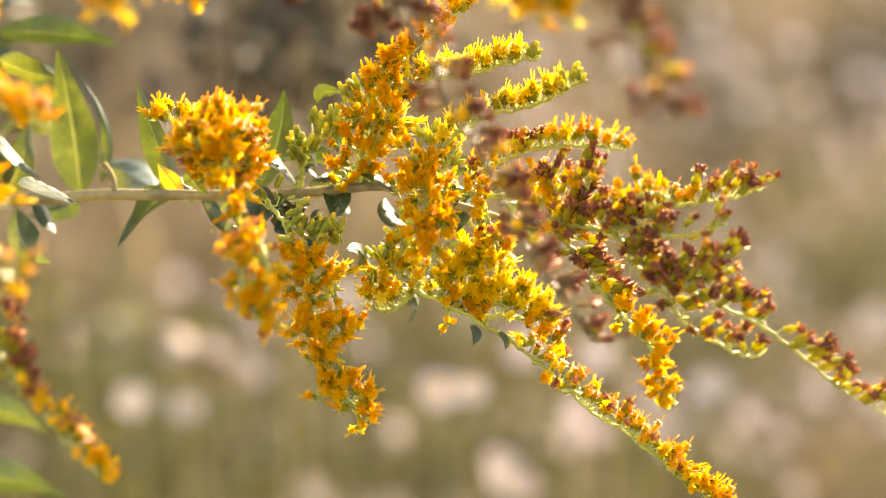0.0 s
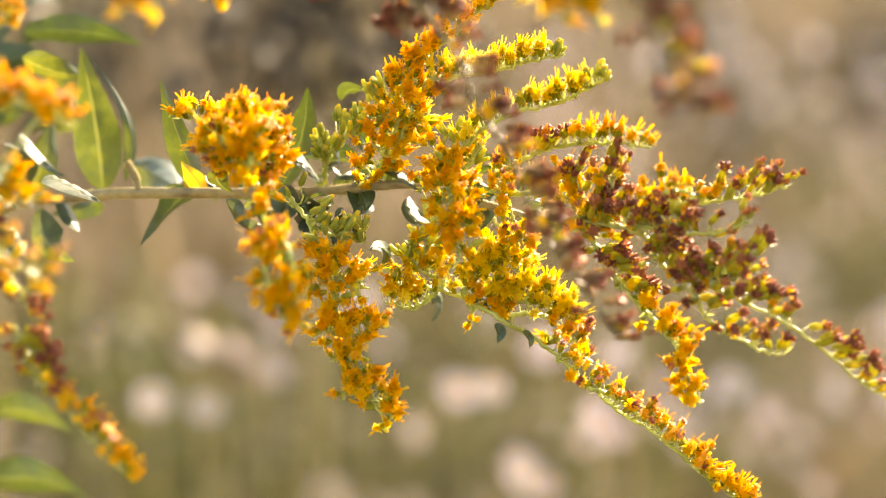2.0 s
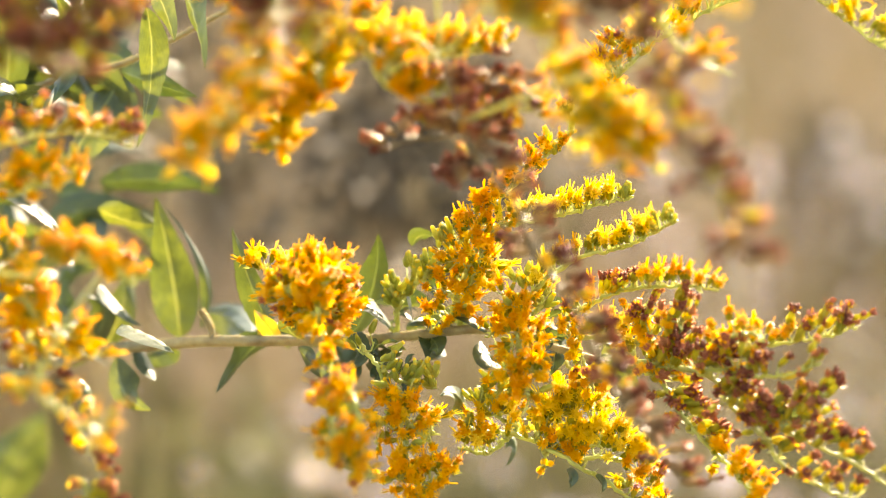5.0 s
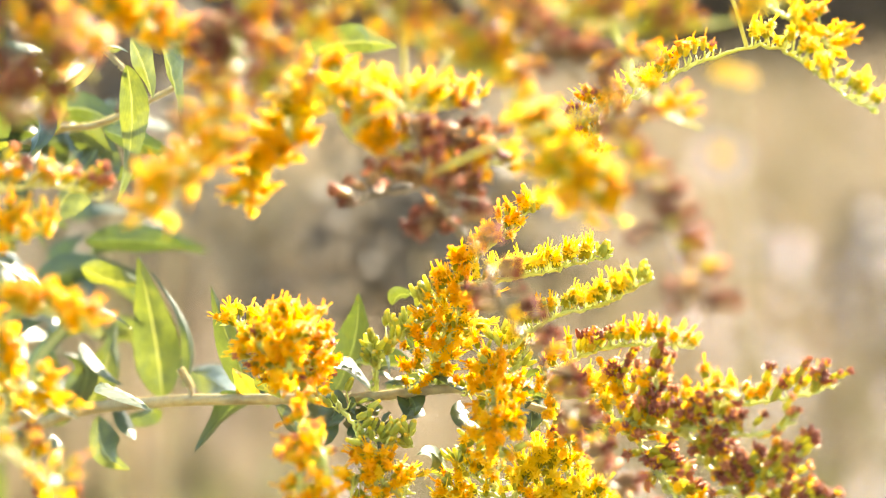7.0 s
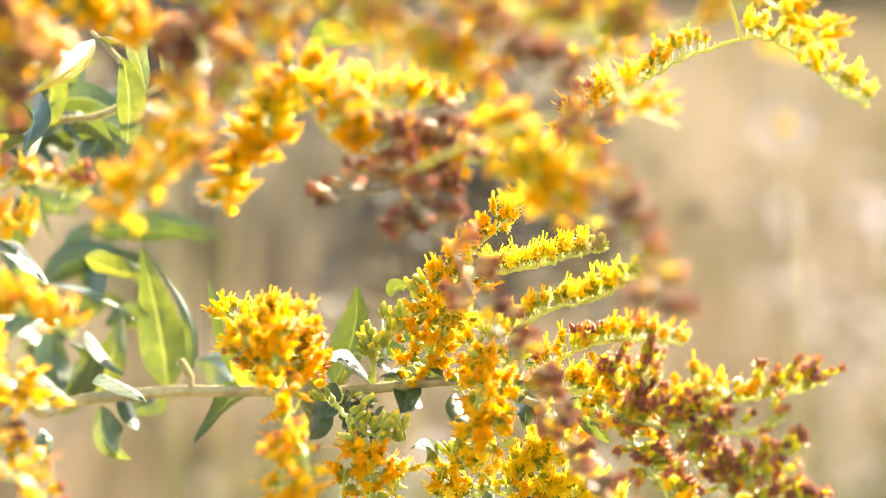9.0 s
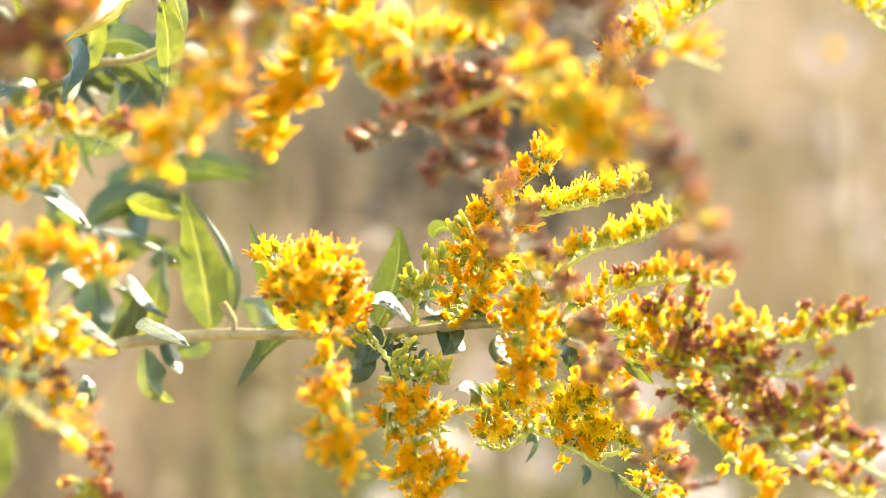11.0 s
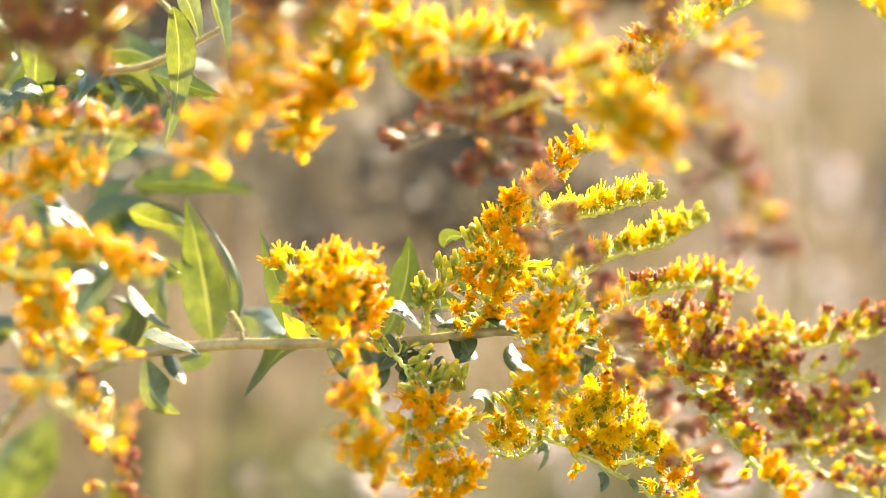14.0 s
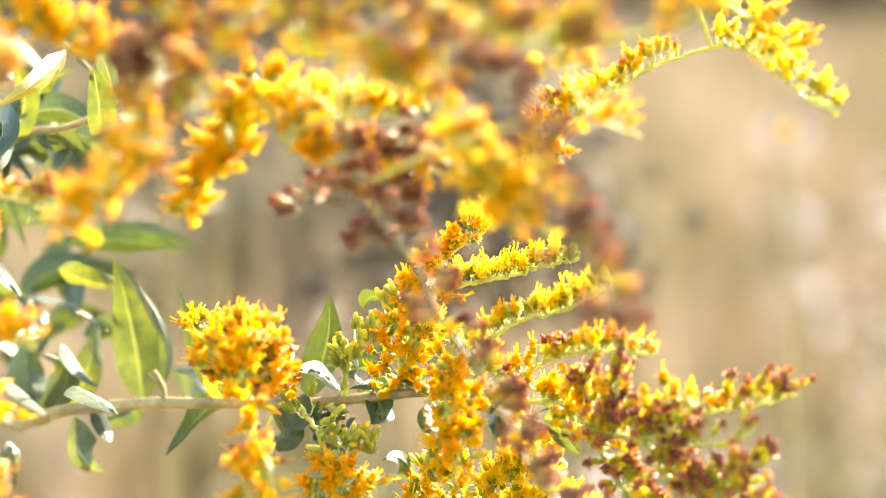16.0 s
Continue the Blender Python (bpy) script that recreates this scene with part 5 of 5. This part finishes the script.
stalk(front_plant, [(0.0168, 0.5200, 1.1976), (0.0198, 0.5197, 1.1602), (0.0227, 0.5194, 1.1208)])
branch(front_plant, [(0.0227, 0.5194, 1.1208), (0.0288, 0.5171, 1.1026), (0.0372, 0.5174, 1.0916), (0.0422, 0.5189, 1.0803), (0.0487, 0.5216, 1.0704), (0.0532, 0.5232, 1.0618), (0.0590, 0.5231, 1.0509), (0.0660, 0.5234, 1.0404), (0.0731, 0.5242, 1.0316), (0.0797, 0.5269, 1.0291)], "dddddddd", 82, 0.0034, 150)
stalk(front_plant, [(0.0270, 0.5177, 1.1078), (0.0448, 0.4933, 1.1172), (0.0626, 0.4688, 1.1245)])
branch(front_plant, [(0.0626, 0.4688, 1.1245), (0.0647, 0.4654, 1.1122), (0.0706, 0.4632, 1.1020), (0.0754, 0.4615, 1.0939), (0.0796, 0.4592, 1.0842)], "dsddsd", 56, 0.0032, 140)
stalk(front_plant, [(-0.0089, 0.5200, 1.1958), (-0.0085, 0.5159, 1.1812), (-0.0052, 0.4920, 1.1645)])
# Mostly fading and dead heads; their darker colour stands in for shade here.
branch(front_plant, [(-0.0052, 0.4920, 1.1645), (-0.0085, 0.4920, 1.1451), (-0.0109, 0.4920, 1.1311), (-0.0131, 0.4920, 1.1203), (-0.0167, 0.4920, 1.1124), (-0.0224, 0.4920, 1.1065), (-0.0293, 0.4920, 1.1016)], "hdhdhhhf", 200, 0.0054, 180)
stalk(front_plant, [(0.0227, 0.5190, 1.1208), (0.0157, 0.5300, 1.1256), (0.0063, 0.5430, 1.1289)])
branch(front_plant, [(0.0063, 0.5430, 1.1289), (0.0030, 0.5420, 1.1251), (-0.0003, 0.5410, 1.1185), (-0.0051, 0.5390, 1.1120), (-0.0087, 0.5380, 1.1058), (-0.0115, 0.5370, 1.0994)], "ffyfff", 127, 0.0046, 170, 3)
branch(front_plant, [(-0.0003, 0.5410, 1.1185), (-0.0022, 0.5410, 1.1153), (-0.0031, 0.5400, 1.1117)], "fyf", 13, 0.0036, 150, 2)
stalk(front_plant, [(0.0227, 0.5194, 1.1208), (0.0170, 0.5206, 1.1203), (0.0112, 0.5218, 1.1178)])
branch(front_plant, [(0.0112, 0.5218, 1.1178), (0.0136, 0.5286, 1.1199), (0.0174, 0.5352, 1.1207), (0.0238, 0.5417, 1.1198), (0.0311, 0.5487, 1.1199), (0.0375, 0.5555, 1.1202)], "fyfyff", 64, 0.0040, 85)
stalk(front_plant, [(0.0136, 0.5286, 1.1199), (0.0094, 0.5289, 1.1249), (0.0053, 0.5293, 1.1279)])
branch(front_plant, [(0.0053, 0.5293, 1.1279), (0.0099, 0.5279, 1.1162), (0.0156, 0.5292, 1.1126), (0.0238, 0.5313, 1.1100), (0.0333, 0.5340, 1.1091), (0.0441, 0.5372, 1.1088)], "fyffhhhf", 100, 0.0048, 120)
stalk(front_plant, [(0.0379, 0.5354, 1.1090), (0.0386, 0.5338, 1.1151), (0.0392, 0.5322, 1.1193)])
branch(front_plant, [(0.0392, 0.5322, 1.1193), (0.0333, 0.5308, 1.1094), (0.0238, 0.5302, 1.1040), (0.0167, 0.5313, 1.1027), (0.0107, 0.5322, 1.1003)], "ddhddd", 48, 0.0042, 160)
stalk(front_plant, [(0.0348, 0.5345, 1.1091), (0.0341, 0.5364, 1.1094), (0.0333, 0.5382, 1.1076)])
branch(front_plant, [(0.0333, 0.5382, 1.1076), (0.0321, 0.5364, 1.1024), (0.0291, 0.5341, 1.0967), (0.0255, 0.5327, 1.0938)], "dddd", 29, 0.0045, 170)
stalk(front_plant, [(0.0227, 0.5194, 1.1208), (0.0341, 0.5119, 1.1345), (0.0454, 0.5045, 1.1463)])
branch(front_plant, [(0.0454, 0.5045, 1.1463), (0.0447, 0.5011, 1.1287), (0.0468, 0.5001, 1.1177), (0.0518, 0.4999, 1.1110), (0.0573, 0.4994, 1.1063), (0.0654, 0.5004, 1.1050)], "hhhffyf", 72, 0.0057, 150)
branch(front_plant, [(0.0507, 0.5008, 1.1143), (0.0529, 0.4991, 1.1077), (0.0555, 0.4975, 1.1012)], "fyyf", 22, 0.0050, 160)
stalk(front_plant, [(0.0454, 0.5045, 1.1463), (0.0551, 0.5160, 1.1448), (0.0648, 0.5274, 1.1414)])
branch(front_plant, [(0.0648, 0.5274, 1.1414), (0.0692, 0.5239, 1.1276), (0.0749, 0.5227, 1.1207), (0.0832, 0.5230, 1.1171)], "hfyf", 26, 0.0044, 130)

branch(main_plant, [(0.0550, 0.5970, 1.0970), (0.0557, 0.5920, 1.1017), (0.0622, 0.5860, 1.1087), (0.0672, 0.5830, 1.1146), (0.0739, 0.5850, 1.1199), (0.0818, 0.5870, 1.1247), (0.0939, 0.5890, 1.1300), (0.1052, 0.5850, 1.1322), (0.1117, 0.5760, 1.1291), (0.1184, 0.5690, 1.1233), (0.1265, 0.5620, 1.1178)], "fhhfyfhgyyyyy", 96, 0.0036, 90, 1)
stalk(front_plant, [(0.0724, 0.5848, 1.1184), (0.0714, 0.5877, 1.1202), (0.0704, 0.5906, 1.1200)])
branch(front_plant, [(0.0704, 0.5906, 1.1200), (0.0650, 0.5885, 1.1162), (0.0616, 0.5866, 1.1117), (0.0648, 0.5855, 1.1065), (0.0668, 0.5856, 1.1058)], "hhff", 41, 0.0035, 150)
stalk(front_plant, [(0.1003, 0.5868, 1.1321), (0.0969, 0.5818, 1.1415), (0.0935, 0.5769, 1.1489)])
branch(front_plant, [(0.0935, 0.5769, 1.1489), (0.1007, 0.5726, 1.1425), (0.1105, 0.5691, 1.1375), (0.1175, 0.5648, 1.1313)], "fyyf", 46, 0.0048, 150)
stalk(front_plant, [(-0.0098, 0.5101, 1.1531), (-0.0034, 0.4948, 1.1560), (0.0031, 0.4796, 1.1569)])
branch(front_plant, [(0.0031, 0.4796, 1.1569), (0.0158, 0.4778, 1.1442), (0.0265, 0.4769, 1.1358), (0.0371, 0.4770, 1.1305), (0.0457, 0.4801, 1.1357)], "sfshsf", 106, 0.0055, 170)
stalk(front_plant, [(0.0122, 0.4783, 1.1479), (0.0161, 0.4800, 1.1524), (0.0200, 0.4818, 1.1549)])
branch(front_plant, [(0.0200, 0.4818, 1.1549), (0.0339, 0.4805, 1.1432), (0.0457, 0.4801, 1.1357), (0.0565, 0.4799, 1.1293), (0.0619, 0.4798, 1.1261)], "ddhddd", 69, 0.0050, 170)
stalk(front_plant, [(0.0339, 0.4805, 1.1432), (0.0365, 0.4767, 1.1479), (0.0391, 0.4730, 1.1505)])
branch(front_plant, [(0.0391, 0.4730, 1.1505), (0.0549, 0.4724, 1.1401), (0.0687, 0.4740, 1.1380), (0.0850, 0.4773, 1.1400), (0.0993, 0.4814, 1.1453)], "fsfsgf", 103, 0.0061, 120)
stalk(front_plant, [(0.0103, 0.4786, 1.1497), (0.0108, 0.4841, 1.1512), (0.0113, 0.4896, 1.1507)])
branch(front_plant, [(0.0113, 0.4896, 1.1507), (0.0070, 0.4856, 1.1399), (0.0006, 0.4825, 1.1335), (-0.0014, 0.4796, 1.1250)], "hshs", 54, 0.0050, 170)
branch(front_plant, [(0.0474, 0.5009, 1.1165), (0.0529, 0.5001, 1.1110), (0.0579, 0.4994, 1.1060), (0.0626, 0.4990, 1.1021), (0.0648, 0.4985, 1.0993)], "yfyfy", 46, 0.0044, 150)
